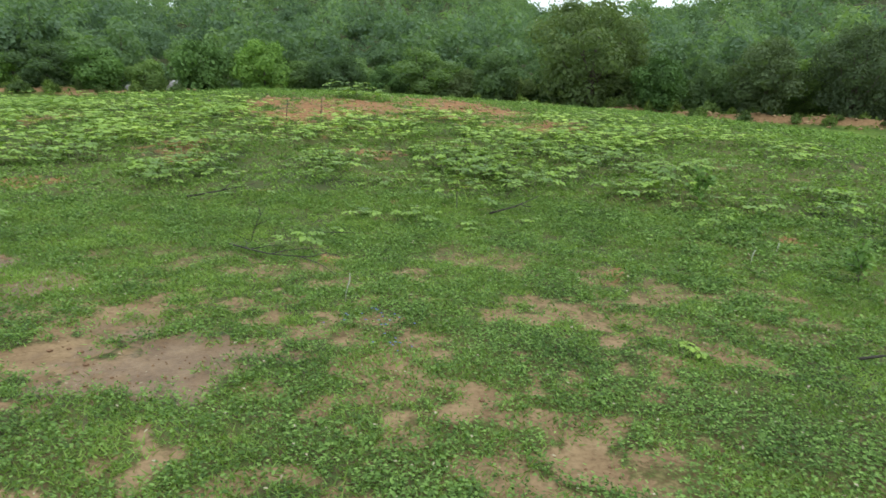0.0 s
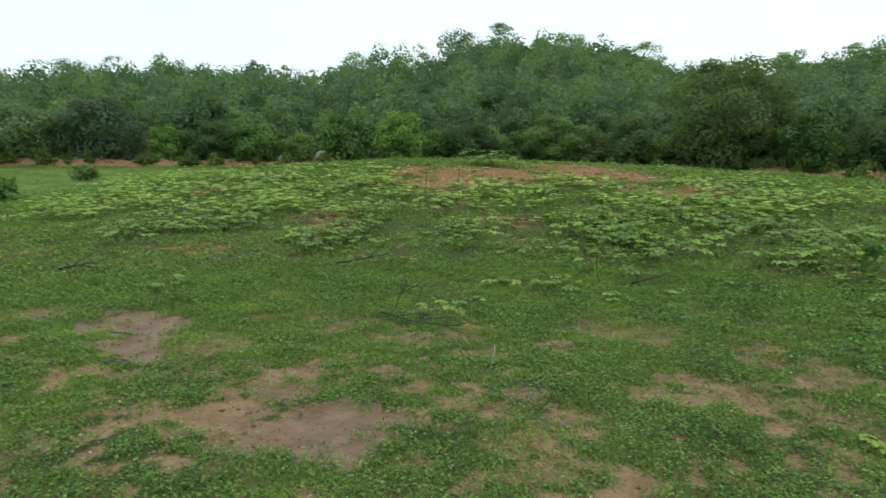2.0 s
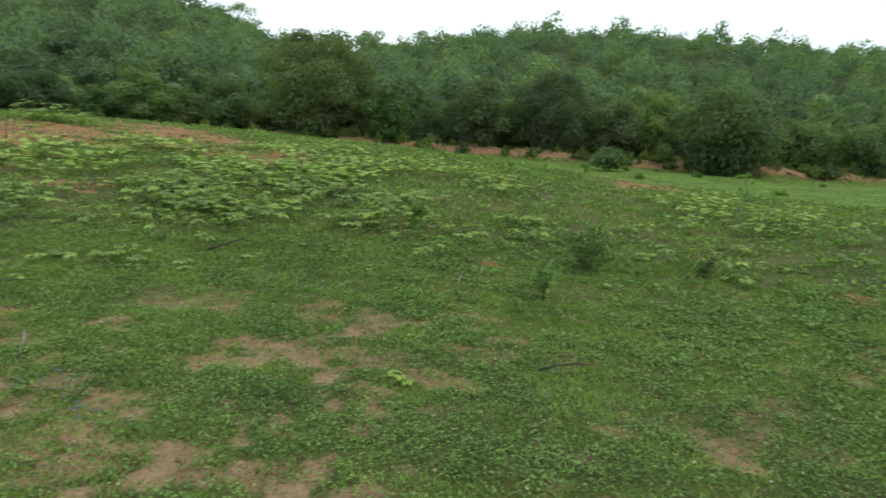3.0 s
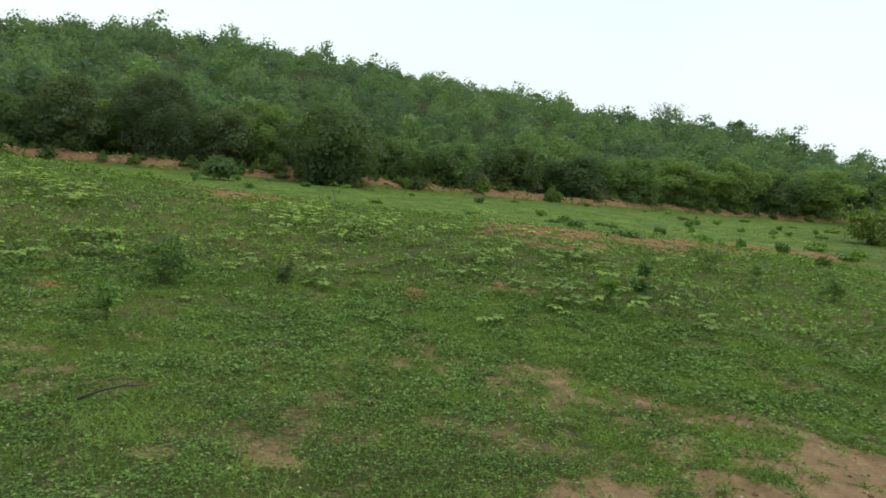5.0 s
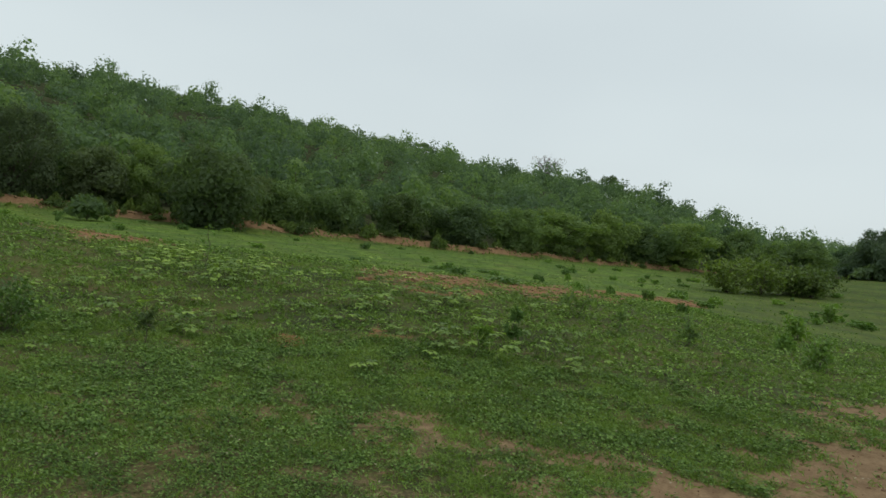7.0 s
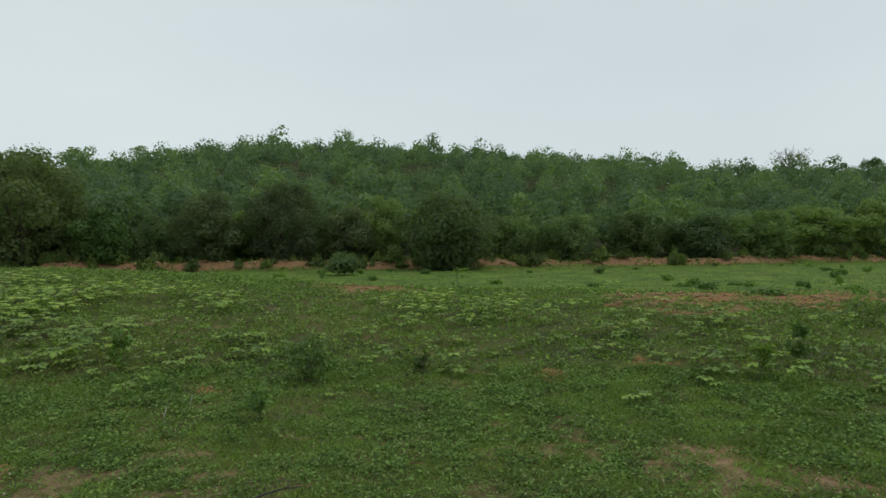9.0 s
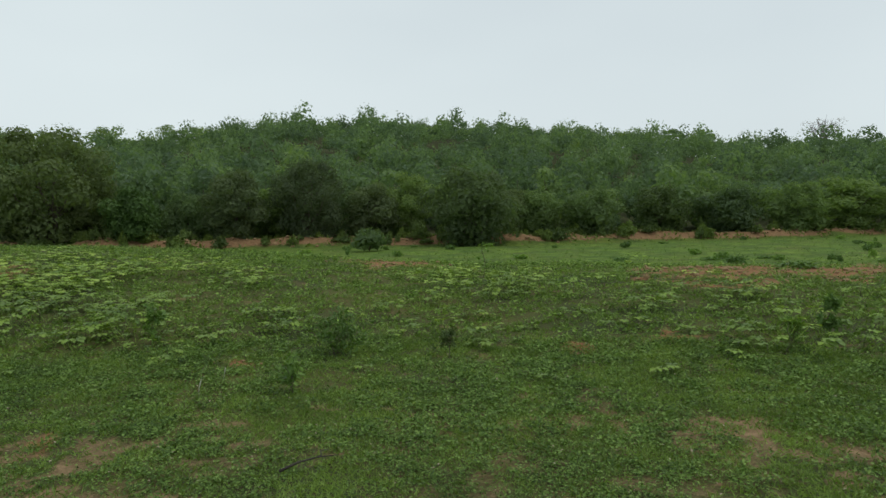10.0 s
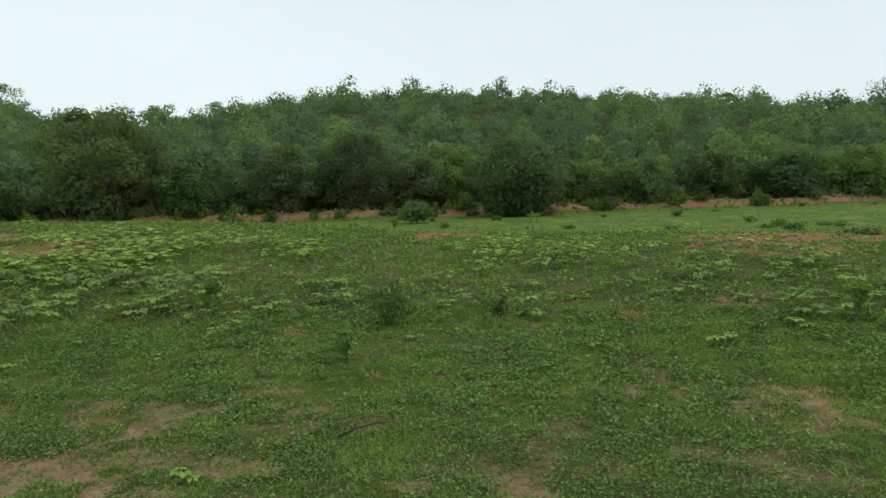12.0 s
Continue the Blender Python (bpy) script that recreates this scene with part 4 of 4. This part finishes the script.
def sow_weeds():
    rng = np.random.default_rng(3)
    x, y, r = np.concatenate([scatter(rng, 9000, 5.5, 23, -48, 92, 1.55), scatter(rng, 700, 23, 37, 0, 92, 1.5)], 1)
    ok = rng.random(len(x)) < weed_density(x, y)
    x, y, r = x[ok], y[ok], r[ok]
    order = np.argsort(r)
    x, y = x[order], y[order]
    for k in range(min(225, len(x))):
        s = rng.uniform(0.7, 1.25)
        place(WEEDS[rng.integers(0, 6)], x[k], y[k], rng.uniform(0, 360), s, s * rng.uniform(0.8, 1.2))
    weed_thicket(list(zip(x[225:], y[225:])), rng)


sow_weeds()
for k, (src, x, y) in enumerate(zip(WEEDS, (-2.9, -0.9, 0.9, 2.5, -2.4, 8.25), (9.0, 8.7, 9.1, 8.6, 18.4, 7.6))):
    place(src, x, y, 40 * k, copy=False)
for k, (x, y, s) in enumerate([(8.55, 7.1, 1.1), (8.4, 7.5, 1.2), (8.0, 7.3, 0.9), (8.9, 8.0, 1.0), (8.7, 5.0, 0.9), (9.0, 4.9, 0.8), (9.3, 4.1, 0.9), (10.2, 4.3, 1.0),
                               (9.7, 4.4, 0.9), (6.6, 8.0, 0.7), (6.9, 6.7, 0.6), (-2.7, 18.9, 1.6), (-2.1, 18.8, 1.5), (-2.4, 18.6, 1.7), (-2.9, 18.6, 1.5), (-1.9, 18.5, 1.4), (-2.5, 19.1, 1.7)]):
    place(WEEDS[k % 6], x, y, 70 * k, s, s)
LOW_SPOTS = [(5.34, 3.85), (4.5, 7.7), (3.75, 7.7), (1.46, 3.6), (4.4, 5.6), (5.9, 5.4), (2.1, 6.6), (0.3, 6.8), (1.0, 7.2), (-0.9, 7.2), (3.9, 4.2), (7.2, 3.0), (6.3, 7.1),
             (8.0, 1.6), (9.0, 0.9), (5.6, 6.6), (1.7, 7.6), (6.2, 3.2), (7.0, 5.6)]
place(WEEDS_LOW[0], *LOW_SPOTS[0], copy=False)
place(WEEDS_LOW[1], *LOW_SPOTS[1], copy=False)
for k, (x, y) in enumerate(LOW_SPOTS[2:]):
    s = 0.55 if (x, y) == (1.46, 3.6) else 0.75 + 0.1 * (k % 4)
    place(WEEDS_LOW[k % 2], x, y, 83 * k, s, s)


# ---- saplings and shrubs standing by themselves ----
def sapling(name, seed, tall, wide, leaves, leaf, stems, label, material, category="sapling", stalk=0.3, dense=False):
    """Woody stems with twigs, leaves set along the upper part."""
    rng = np.random.default_rng(seed)
    bm = bmesh.new()
    pts = []
    for k in range(stems):
        a = rng.uniform(0, 6.28)
        lean = 0.5 * wide * rng.uniform(0.1, 0.8) * (stems > 1)
        top = (lean * math.cos(a), lean * math.sin(a), tall * rng.uniform(0.75, 1.0))
        path = bent(rng, (0.02 * rng.normal(), 0.02 * rng.normal(), -0.04), top, 5, 0.04)
        r0 = (0.010 * tall + 0.002) * (1.0 if stems < 3 else 0.6)
        tube(bm, path, [r0, r0 * 0.8, r0 * 0.65, r0 * 0.45, r0 * 0.2], 5)
        for j in range(6):
            f = rng.uniform(stalk, 0.95)
            p = np.array(path[0]) * (1 - f) + np.array(path[-1]) * f
            b = rng.uniform(0, 6.28)
            e = p + np.array([math.cos(b), math.sin(b), rng.uniform(0.1, 0.6)]) * wide * 0.42 * rng.uniform(0.5, 1.0) * (1.1 - 0.5 * f)
            tube(bm, bent(rng, p, e, 3, 0.05), [r0 * 0.3, r0 * 0.22, r0 * 0.12], 4)
            pts.append((p, e))
    ob = new(name)
    part("stem", finish(bm, "stem", M_BARK), ob, "thin brown woody stems")
    pick = rng.integers(0, len(pts), leaves)
    f = rng.uniform(0.15, 1.05, (leaves, 1))
    a, b = np.array([p for p, _ in pts])[pick], np.array([e for _, e in pts])[pick]
    p = a + (b - a) * f + rng.normal(size=(leaves, 3)) * leaf * 0.35
    d = unit_random(rng, leaves) + 0.5 * (b - a) / wide
    d[:, 2] -= 0.1
    n = unit_random(rng, leaves) * 0.6 + np.array([0, 0, 0.9])
    s = leaf * rng.uniform(0.6, 1.35, leaves)
    p[:, 2] = np.maximum(p[:, 2], 0.03 * tall + 0.01)
    part("foliage", leaf_mesh("foliage", leaf_quads(p, d, n, s, s * 0.5), material), ob)
    return tagged(ob, label, category)


def dome_bush(name, seed, h, w, leaves, leaf, material, label, category="bush", count=9):
    """A bush leafy to the ground: several stems from one root, an uneven low crown."""
    rng = np.random.default_rng(seed)
    lobes = []
    for k in range(count):
        a, q = k * 2.4 + rng.uniform(-0.4, 0.4), math.sqrt((k + 0.5) / count)
        s = w * rng.uniform(0.14, 0.22)
        lobes.append((0.31 * w * q * math.cos(a), 0.31 * w * q * math.sin(a), max(s * 0.5, (h - 0.7 * s) * rng.uniform(0.55, 1.0) * (1 - 0.55 * q * q)), s, s * 0.85))
    bm = bmesh.new()
    r0 = 0.018 * h
    tube(bm, bent(rng, (0, 0, -0.1 * h), (0, 0, h * 0.6), 4, 0.04), [r0 * 1.4, r0, r0 * 0.7, r0 * 0.3], 6)
    for lx, ly, lz, s, _ in lobes:
        tube(bm, bent(rng, (0, 0, 0.05 * h), (lx, ly, lz), 4, 0.06), [r0 * 0.8, r0 * 0.6, r0 * 0.4, r0 * 0.15], 4)
    ob = new(name)
    part("stem", finish(bm, "stem", M_BARK), ob, "thin woody stems")
    part("crown", leaf_mesh("crown", crown_arrays(rng, lobes, leaves, leaf, 0.6, 24, 0.0, outward=0.9), material), ob)
    return tagged(ob, label, category)


def stand(ob, x, y, turn=0.0, s=1.0):
    return place(ob, x, y, turn, s, s, 0, copy=False)


stand(sapling("sapling", 1, 0.42, 0.34, 170, 0.055, 1, "small sapling with a bare dark stem in the turf", M_OLIVE, stalk=0.5), 5.33, 5.27)
stand(sapling("sapling", 2, 0.42, 0.30, 160, 0.07, 2, "small upright sapling with dark green leaves", M_SAP, stalk=0.3), 3.45, 5.29)
stand(sapling("sapling", 3, 0.50, 0.34, 200, 0.075, 1, "dark upright sapling among the broad-leaved weeds", M_SAP, stalk=0.2), 3.11, 7.98)
stand(sapling("bush", 4, 0.46, 0.72, 620, 0.06, 9, "feathery green bush growing on the turf", M_SAP, "bush", 0.15), 4.52, 6.28)
stand(sapling("sapling", 5, 0.52, 0.30, 240, 0.075, 1, "taller dark-leaved sapling on the mound's flank", M_LIGHT, stalk=0.25), 8.54, 2.58)
stand(sapling("sapling", 6, 0.34, 0.34, 200, 0.065, 2, "short bushy sapling beside a taller one", M_LIGHT, stalk=0.2), 8.12, 2.78)
stand(sapling("bush", 7, 0.5, 0.62, 420, 0.08, 9, "feathery green low bush in the open grass", M_SAP, "bush", 0.1), 12.8, -0.92)
stand(sapling("bush", 8, 0.55, 0.6, 380, 0.10, 8, "upright green bush in the open grass", M_SAP, "bush", 0.1), 16.9, -0.66)
stand(sapling("bush", 9, 0.7, 0.8, 360, 0.13, 8, "small leafy bush in the open grass", M_SAP, "bush", 0.1), 27.5, -1.8)
stand(sapling("bush", 10, 0.5, 0.6, 320, 0.11, 8, "low bush in the open grass", M_SAP, "bush", 0.1), 21.5, -4.5)
stand(sapling("sapling", 11, 0.5, 0.45, 150, 0.09, 2, "thin sapling on the mound's flank", M_MID), 11.6, 0.85)
stand(sapling("sapling", 12, 0.5, 0.5, 160, 0.09, 2, "leafy sapling near the crest of the mound", M_MID), 11.7, 2.68)
stand(sapling("sapling", 13, 0.4, 0.35, 120, 0.08, 1, "slender sapling in the turf of the mound", M_MID), 10.9, 1.76)
stand(sapling("sapling", 14, 0.8, 0.3, 40, 0.08, 1, "tall thin nearly leafless sapling on the crest", M_SAP, stalk=0.4), 9.3, 8.75)
stand(dome_bush("bush", 15, 1.5, 2.6, 520, 0.17, M_MID, "pale green shrub in the field before the bank"), 22.9, 31.8)
stand(dome_bush("bush", 16, 0.7, 1.1, 900, 0.13, M_SAP, "rounded green bush in the open field"), -14.7, 14.7)
stand(dome_bush("bush", 17, 0.45, 0.8, 500, 0.12, M_SAP, "small green bush in the open field"), -16.4, 14.9)
stand(dome_bush("bush", 18, 0.8, 1.3, 720, 0.15, M_MID, "low rounded bush far out in the field"), -22.5, 27.5)
for k, (x, y, s) in enumerate([(41.5, 2.6, 1.0), (43.5, 1.0, 1.15), (45.5, -0.6, 0.95), (47.5, -2.0, 0.9), (44.6, -1.6, 0.8), (46.5, 1.2, 1.35)]):
    stand(sapling("shrub", 60 + k, 1.8 * s, 4.4 * s, 1600, 0.22, 16, "loose yellowish green shrub in a thicket in the field", M_OLIVE, "shrub", 0.05), x, y, 60 * k)

FIELD_TUFT = dome_bush("field_tuft", 80, 0.4, 0.8, 110, 0.13, M_SAP, "dark green tuft of weeds in the far field", "weed", 5)
stand(FIELD_TUFT, 33.9, 22.0)
tagged(FIELD_TUFT, group="tufts in the field")
rt = random.Random(5)
for k in range(150):
    az, r = (rt.uniform(70, 108), rt.uniform(14, 58)) if k % 3 == 0 else (rt.uniform(-46, 108), rt.uniform(24, 58))
    if 15 < az and r < np.interp(az, *np.array(BANK_R).T) - 1:
        x, y = polar(az, r)
        place(FIELD_TUFT, x, y, rt.uniform(0, 360), rt.uniform(0.3, 1.1), rt.uniform(0.3, 0.9))
BANK_BUSH = dome_bush("bank_bush", 81, 0.7, 1.5, 220, 0.2, M_OLIVE, "scrubby bush on the bare earth bank", "bush", 6)
stand(BANK_BUSH, *polar(40, 49))
tagged(BANK_BUSH, group="bushes on the bank")
for k in range(230):
    az = rt.uniform(-46, 88)
    x, y = polar(az, np.interp(az, *np.array(BANK_R).T) + rt.uniform(-0.3, 2.8))
    place(BANK_BUSH, x, y, rt.uniform(0, 360), rt.uniform(0.35, 1.0), rt.uniform(0.4, 1.3))


UNDERGROWTH = dome_bush("undergrowth_bush", 82, 1.5, 3.0, 420, 0.2, M_FAR, "dark low bush under the trees at the field's far end", "bush", 8)
stand(UNDERGROWTH, *polar(94.0, 74))
tagged(UNDERGROWTH, group="bushes under the far trees")
for k in range(26):
    x, y = polar(94.3 + 0.5 * k, rt.uniform(72, 78))
    place(UNDERGROWTH, x, y, rt.uniform(0, 360), rt.uniform(0.7, 1.2), rt.uniform(0.7, 1.3), 0.15)


# ---- dead wood and stones ----
def branch(name, label, spine, r0, twigs, seed, category="branch"):
    """A dry branch on the ground through the points of spine, with twigs (from, to)."""
    rng = np.random.default_rng(seed)
    pts = [(x, y, on_ground(x, y) + z) for x, y, z in spine]
    n = len(pts)
    bm = bmesh.new()
    tube(bm, pts, [r0 * (1 - 0.75 * k / (n - 1)) for k in range(n)], 6)
    ob = new(name)
    part("limb", finish(bm, "limb", M_DEAD), ob)
    for a, b in twigs:
        bm = bmesh.new()
        p = [(x, y, on_ground(x, y) + z) for x, y, z in (a, b)]
        tube(bm, bent(rng, p[0], p[1], 4, 0.07), [r0 * 0.65, r0 * 0.55, r0 * 0.4, r0 * 0.2], 5)
        part("twig", finish(bm, "twig", M_DEAD), ob)
    return tagged(ob, label, category)


branch("fallen_branch", "dry dark fallen branch with twigs on the grass", [(-1.86, 5.8, 0.04), (-1.62, 5.60, 0.05), (-1.41, 5.46, 0.05), (-1.13, 5.34, 0.06), (-0.92, 5.12, 0.05), (-0.76, 4.87, 0.03)], 0.007,
       [((-1.62, 5.60, 0.05), (-1.28, 5.45, 0.12)), ((-1.41, 5.46, 0.05), (-1.0, 5.6, 0.08)), ((-1.62, 5.6, 0.05), (-1.75, 5.85, 0.08)), ((-1.13, 5.34, 0.06), (-0.8, 5.3, 0.08))], 1)
branch("stick", "thin dark twig lying in the turf", [(-1.22, 6.33, 0.05), (-1.03, 6.33, 0.06), (-0.83, 6.36, 0.05)], 0.008, [], 8, "stick")
branch("dead_shoot", "bare dark shoot standing up from the grass", [(-1.76, 6.12, -0.02), (-1.74, 6.12, 0.08), (-1.69, 6.14, 0.2), (-1.61, 6.16, 0.37)], 0.007,
       [((-1.72, 6.13, 0.14), (-1.55, 6.1, 0.24)), ((-1.67, 6.14, 0.24), (-1.7, 6.18, 0.34)), ((-1.76, 6.12, 0.0), (-1.92, 6.15, 0.05))], 7, "shoot")
branch("stick", "dark broken stick lying in the turf", [(2.36, 3.51, 0.04), (2.48, 3.50, 0.065), (2.60, 3.48, 0.072), (2.74, 3.45, 0.06)], 0.0095,
       [((2.60, 3.48, 0.072), (2.72, 3.53, 0.08))], 2, "stick")
branch("stick", "thin dry stick among the weeds", [(-2.95, 7.7, 0.03), (-2.6, 7.85, 0.08), (-2.25, 8.05, 0.14)], 0.012, [((-2.6, 7.85, 0.08), (-2.5, 8.0, 0.16))], 3, "stick")
branch("stick", "thin dry stick among the weeds", [(0.55, 7.5, 0.03), (0.85, 7.65, 0.08), (1.15, 7.9, 0.15)], 0.012, [((0.85, 7.65, 0.08), (1.05, 7.6, 0.10))], 4, "stick")
branch("brushwood", "small dark heap of brushwood on the grass", [(-6.05, 6.75, 0.03), (-5.85, 6.82, 0.07), (-5.6, 6.85, 0.03)], 0.016,
       [((-5.9, 6.8, 0.06), (-5.75, 7.0, 0.2)), ((-5.8, 6.8, 0.06), (-5.6, 6.95, 0.12)), ((-5.95, 6.8, 0.04), (-6.1, 6.95, 0.1))], 5)
branch("stick", "dry stick on damp soil", [(-3.75, 4.62, 0.015), (-3.6, 4.62, 0.02), (-3.45, 4.58, 0.015)], 0.006, [], 6, "stick")
for k, (x, y, h) in enumerate([(-3.34, 14.3, 0.5), (-2.64, 14.5, 0.45)]):
    rng = np.random.default_rng(90 + k)
    bm = bmesh.new()
    tube(bm, bent(rng, (0, 0, -0.2), (0.03, 0.02, h), 5, 0.02), [0.010, 0.010, 0.009, 0.008, 0.006], 6)
    ob = new("stake", finish(bm, "stake", M_DEAD))
    place(ob, x, y, copy=False)
    tagged(ob, "thin dark wooden stake driven into the mound", "stake", "stakes")


def stone(name, seed, size, material, label, x, y, sink=0.25, turn=0.0):
    """A worn stone, faceted and lumpy."""
    bm = bmesh.new()
    bmesh.ops.create_icosphere(bm, subdivisions=3, radius=1.0)
    for v in bm.verts:
        k = 1 + 0.28 * noise.noise(v.co * 1.3 + Vector((seed, 0, 0))) + 0.10 * noise.noise(v.co * 4 + Vector((0, seed, 0)))
        v.co = Vector((v.co.x * size[0] * k, v.co.y * size[1] * k, v.co.z * size[2] * k))
    ob = new(name, finish(bm, name, material))
    ob.matrix_basis = Matrix.Translation((x, y, on_ground(x, y) + size[2] * (1 - 2 * sink))) @ Matrix.Rotation(radians(turn), 4, "Z")
    return tagged(ob, label, "stone")


stone("slate", 1, (0.085, 0.030, 0.015), M_SLATE, "dark flat piece of slate on bare soil", -3.22, 3.98, 0.2, 20)
stone("boulder", 2, (1.3, 1.0, 0.9), M_ROCK, "large pale grey boulder at the wood's edge", -22.2, 57.5, 0.2)
stone("boulder", 3, (0.9, 0.7, 0.55), M_ROCK, "grey boulder at the foot of the hill", -25.8, 57.0, 0.2)
stone("boulder", 4, (0.7, 0.6, 0.4), M_ROCK, "small grey boulder beside the bank", -17.5, 57.5, 0.2)


def ico_arrays():
    """The points and triangles of a twenty-sided ball."""
    bm = bmesh.new()
    bmesh.ops.create_icosphere(bm, subdivisions=1, radius=1.0)
    got = np.array([v.co[:] for v in bm.verts]), np.array([[v.index for v in f.verts] for f in bm.faces])
    bm.free()
    return got


def litter():
    """Crumbs of earth, pebbles and dry leaf bits over the bare soil."""
    rng = np.random.default_rng(19)
    x, y, r = scatter(rng, 26000, 1.8, 8, power=1.3)
    ok = rng.random(len(x)) < bare_mask(x, y) * 0.28
    x, y = x[ok], y[ok]
    ico, tri = ico_arrays()
    s = 0.004 + 0.015 * rng.random(len(x)) ** 4
    co = (ico[None] * s[:, None, None] * rng.uniform(0.6, 1.3, (len(x), len(ico), 1)) + np.stack([x, y, height(x, y) - 0.016], 1)[:, None]).reshape(-1, 3)
    f = (tri[None] + (np.arange(len(x)) * len(ico))[:, None, None]).reshape(-1, 3)
    stuff("soil_crumbs", co, f, M_SOIL, "small crumbs of earth and pebbles on bare soil", "gravel")


M_SOIL = rough_solid("soil_crumb", (0.14, 0.08, 0.045), (0.30, 0.18, 0.10), 30.0, 0.95)
M_CLOD = rough_solid("earth_clod", (0.20, 0.126, 0.062), (0.37, 0.252, 0.132), 4.0, 0.95)
litter()


def clods():
    """Lumps of dug red earth on the crest's bare ground and along the bank."""
    rng = np.random.default_rng(43)
    x, y, _ = scatter(rng, 60000, 5, 28, -45, 88, 1.6)
    ok = rng.random(len(x)) < 0.3 * patches(x, y, RED_SPOTS + RED_CREST, 1.2)
    x, y = x[ok], y[ok]
    s = 0.010 + (0.014 + 0.055 * smooth(9, 13, np.hypot(x, y))) * rng.random(len(x)) ** 3
    az = rng.uniform(-46, 88, 1300)
    r = lerp_table(az, BANK_R) + rng.normal(0.7, 0.7, 1300)
    x, y = np.concatenate([x, r * np.sin(np.radians(az))]), np.concatenate([y, r * np.cos(np.radians(az))])
    s = np.concatenate([s, 0.04 + 0.15 * rng.random(1300) ** 2.5])
    ico, tri = ico_arrays()
    n = len(x)
    shape = ico[None] * rng.uniform(0.65, 1.3, (n, len(ico), 1)) * np.array([1, 1, 0.7])
    co = (shape * s[:, None, None] + np.stack([x, y, height(x, y) + 0.15 * s], 1)[:, None]).reshape(-1, 3)
    f = (tri[None] + (np.arange(n) * len(ico))[:, None, None]).reshape(-1, 3)
    stuff("earth_clods", co, f, M_CLOD, "lumps of reddish earth on bare ground and bank", "earth")


clods()


def bank_scrub():
    """Low scrub and dry grass over the earth bank."""
    rng = np.random.default_rng(31)
    n = 16000
    az = rng.uniform(-48, 92, n)
    r = lerp_table(az, BANK_R) + rng.uniform(-0.6, 3.6, n)
    x, y = r * np.sin(np.radians(az)), r * np.cos(np.radians(az))
    ok = rng.random(n) < 0.8 * smooth(0.40, 0.68, fnoise(x, y, 1.1, 79, 3))
    x, y = x[ok], y[ok]
    n = len(x)
    d = unit_random(rng, n)
    d[:, 2] = np.abs(d[:, 2]) + 0.2
    s = rng.uniform(0.12, 0.34, n)
    p = np.stack([x, y, height(x, y) - 0.02], 1)
    stuff("bank_scrub", leaf_quads(p, d, unit_random(rng, n) + np.array([0, 0, 0.4]), s, s * 0.5), quads_of(n), M_OLIVE, "low scrub and tufts over the bare earth bank", "scrub")


bank_scrub()


def blue_flowers():
    """Tiny blue flowers in the turf, each a ring of petals."""
    rng = np.random.default_rng(37)
    at = np.repeat(np.array([(-0.42, 3.85), (-0.2, 3.42), (-0.3, 3.84)]), 9, 0) + rng.normal(size=(27, 2)) * 0.09
    p = np.stack([at[:, 0], at[:, 1], height(at[:, 0], at[:, 1]) + rng.uniform(0.05, 0.08, 27)], 1)
    a = rng.uniform(0, 6.28, 27)
    cos = []
    for k in range(5):
        d = np.stack([np.cos(a + 1.257 * k), np.sin(a + 1.257 * k), np.full(27, 0.25)], 1)
        cos.append(leaf_quads(p, d, np.tile([0, 0, 1.0], (27, 1)), np.full(27, 0.009), np.full(27, 0.007)))
    co = np.concatenate(cos)
    stuff("blue_wildflowers", co, quads_of(len(co) // 4), M_BLUE, "tiny blue wildflowers scattered in the turf", "flowers")


blue_flowers()
for k, (x, y, h) in enumerate([(-0.62, 4.35, 0.2), (2.75, 5.75, 0.16), (3.1, 6.05, 0.14)]):
    rng = np.random.default_rng(95 + k)
    bm = bmesh.new()
    tube(bm, bent(rng, (0, 0, -0.02), (0.03, 0.01, h), 5, 0.04), [0.002, 0.002, 0.003, 0.005, 0.002], 5)
    ob = new("seed_stalk", finish(bm, "seed_stalk", M_PETAL))
    place(ob, x, y, copy=False)
    tagged(ob, "thin pale seed stalk standing up from the turf", "stalk", "seed stalks")


def flecks():
    """Pale spent blossoms and dry leaf bits caught in the turf, and leaf glints set as pale bits."""
    rng = np.random.default_rng(23)
    x, y, r = scatter(rng, 3600, 2, 15, power=1.5)
    p = np.stack([x, y, height(x, y) + rng.uniform(0.02, 0.07, len(x))], 1)
    d = unit_random(rng, len(x))
    d[:, 2] *= 0.3
    s = 0.014 * rng.uniform(0.6, 1.5, len(x)) * (1 + 0.05 * r)
    stuff("dry_leaf_bits", leaf_quads(p, d, np.tile([0, 0, 1.0], (len(x), 1)), s, s * 0.6), quads_of(len(x)), M_STRAW, "pale dry leaf bits and painted leaf glints scattered in the turf", "leaf litter")


flecks()
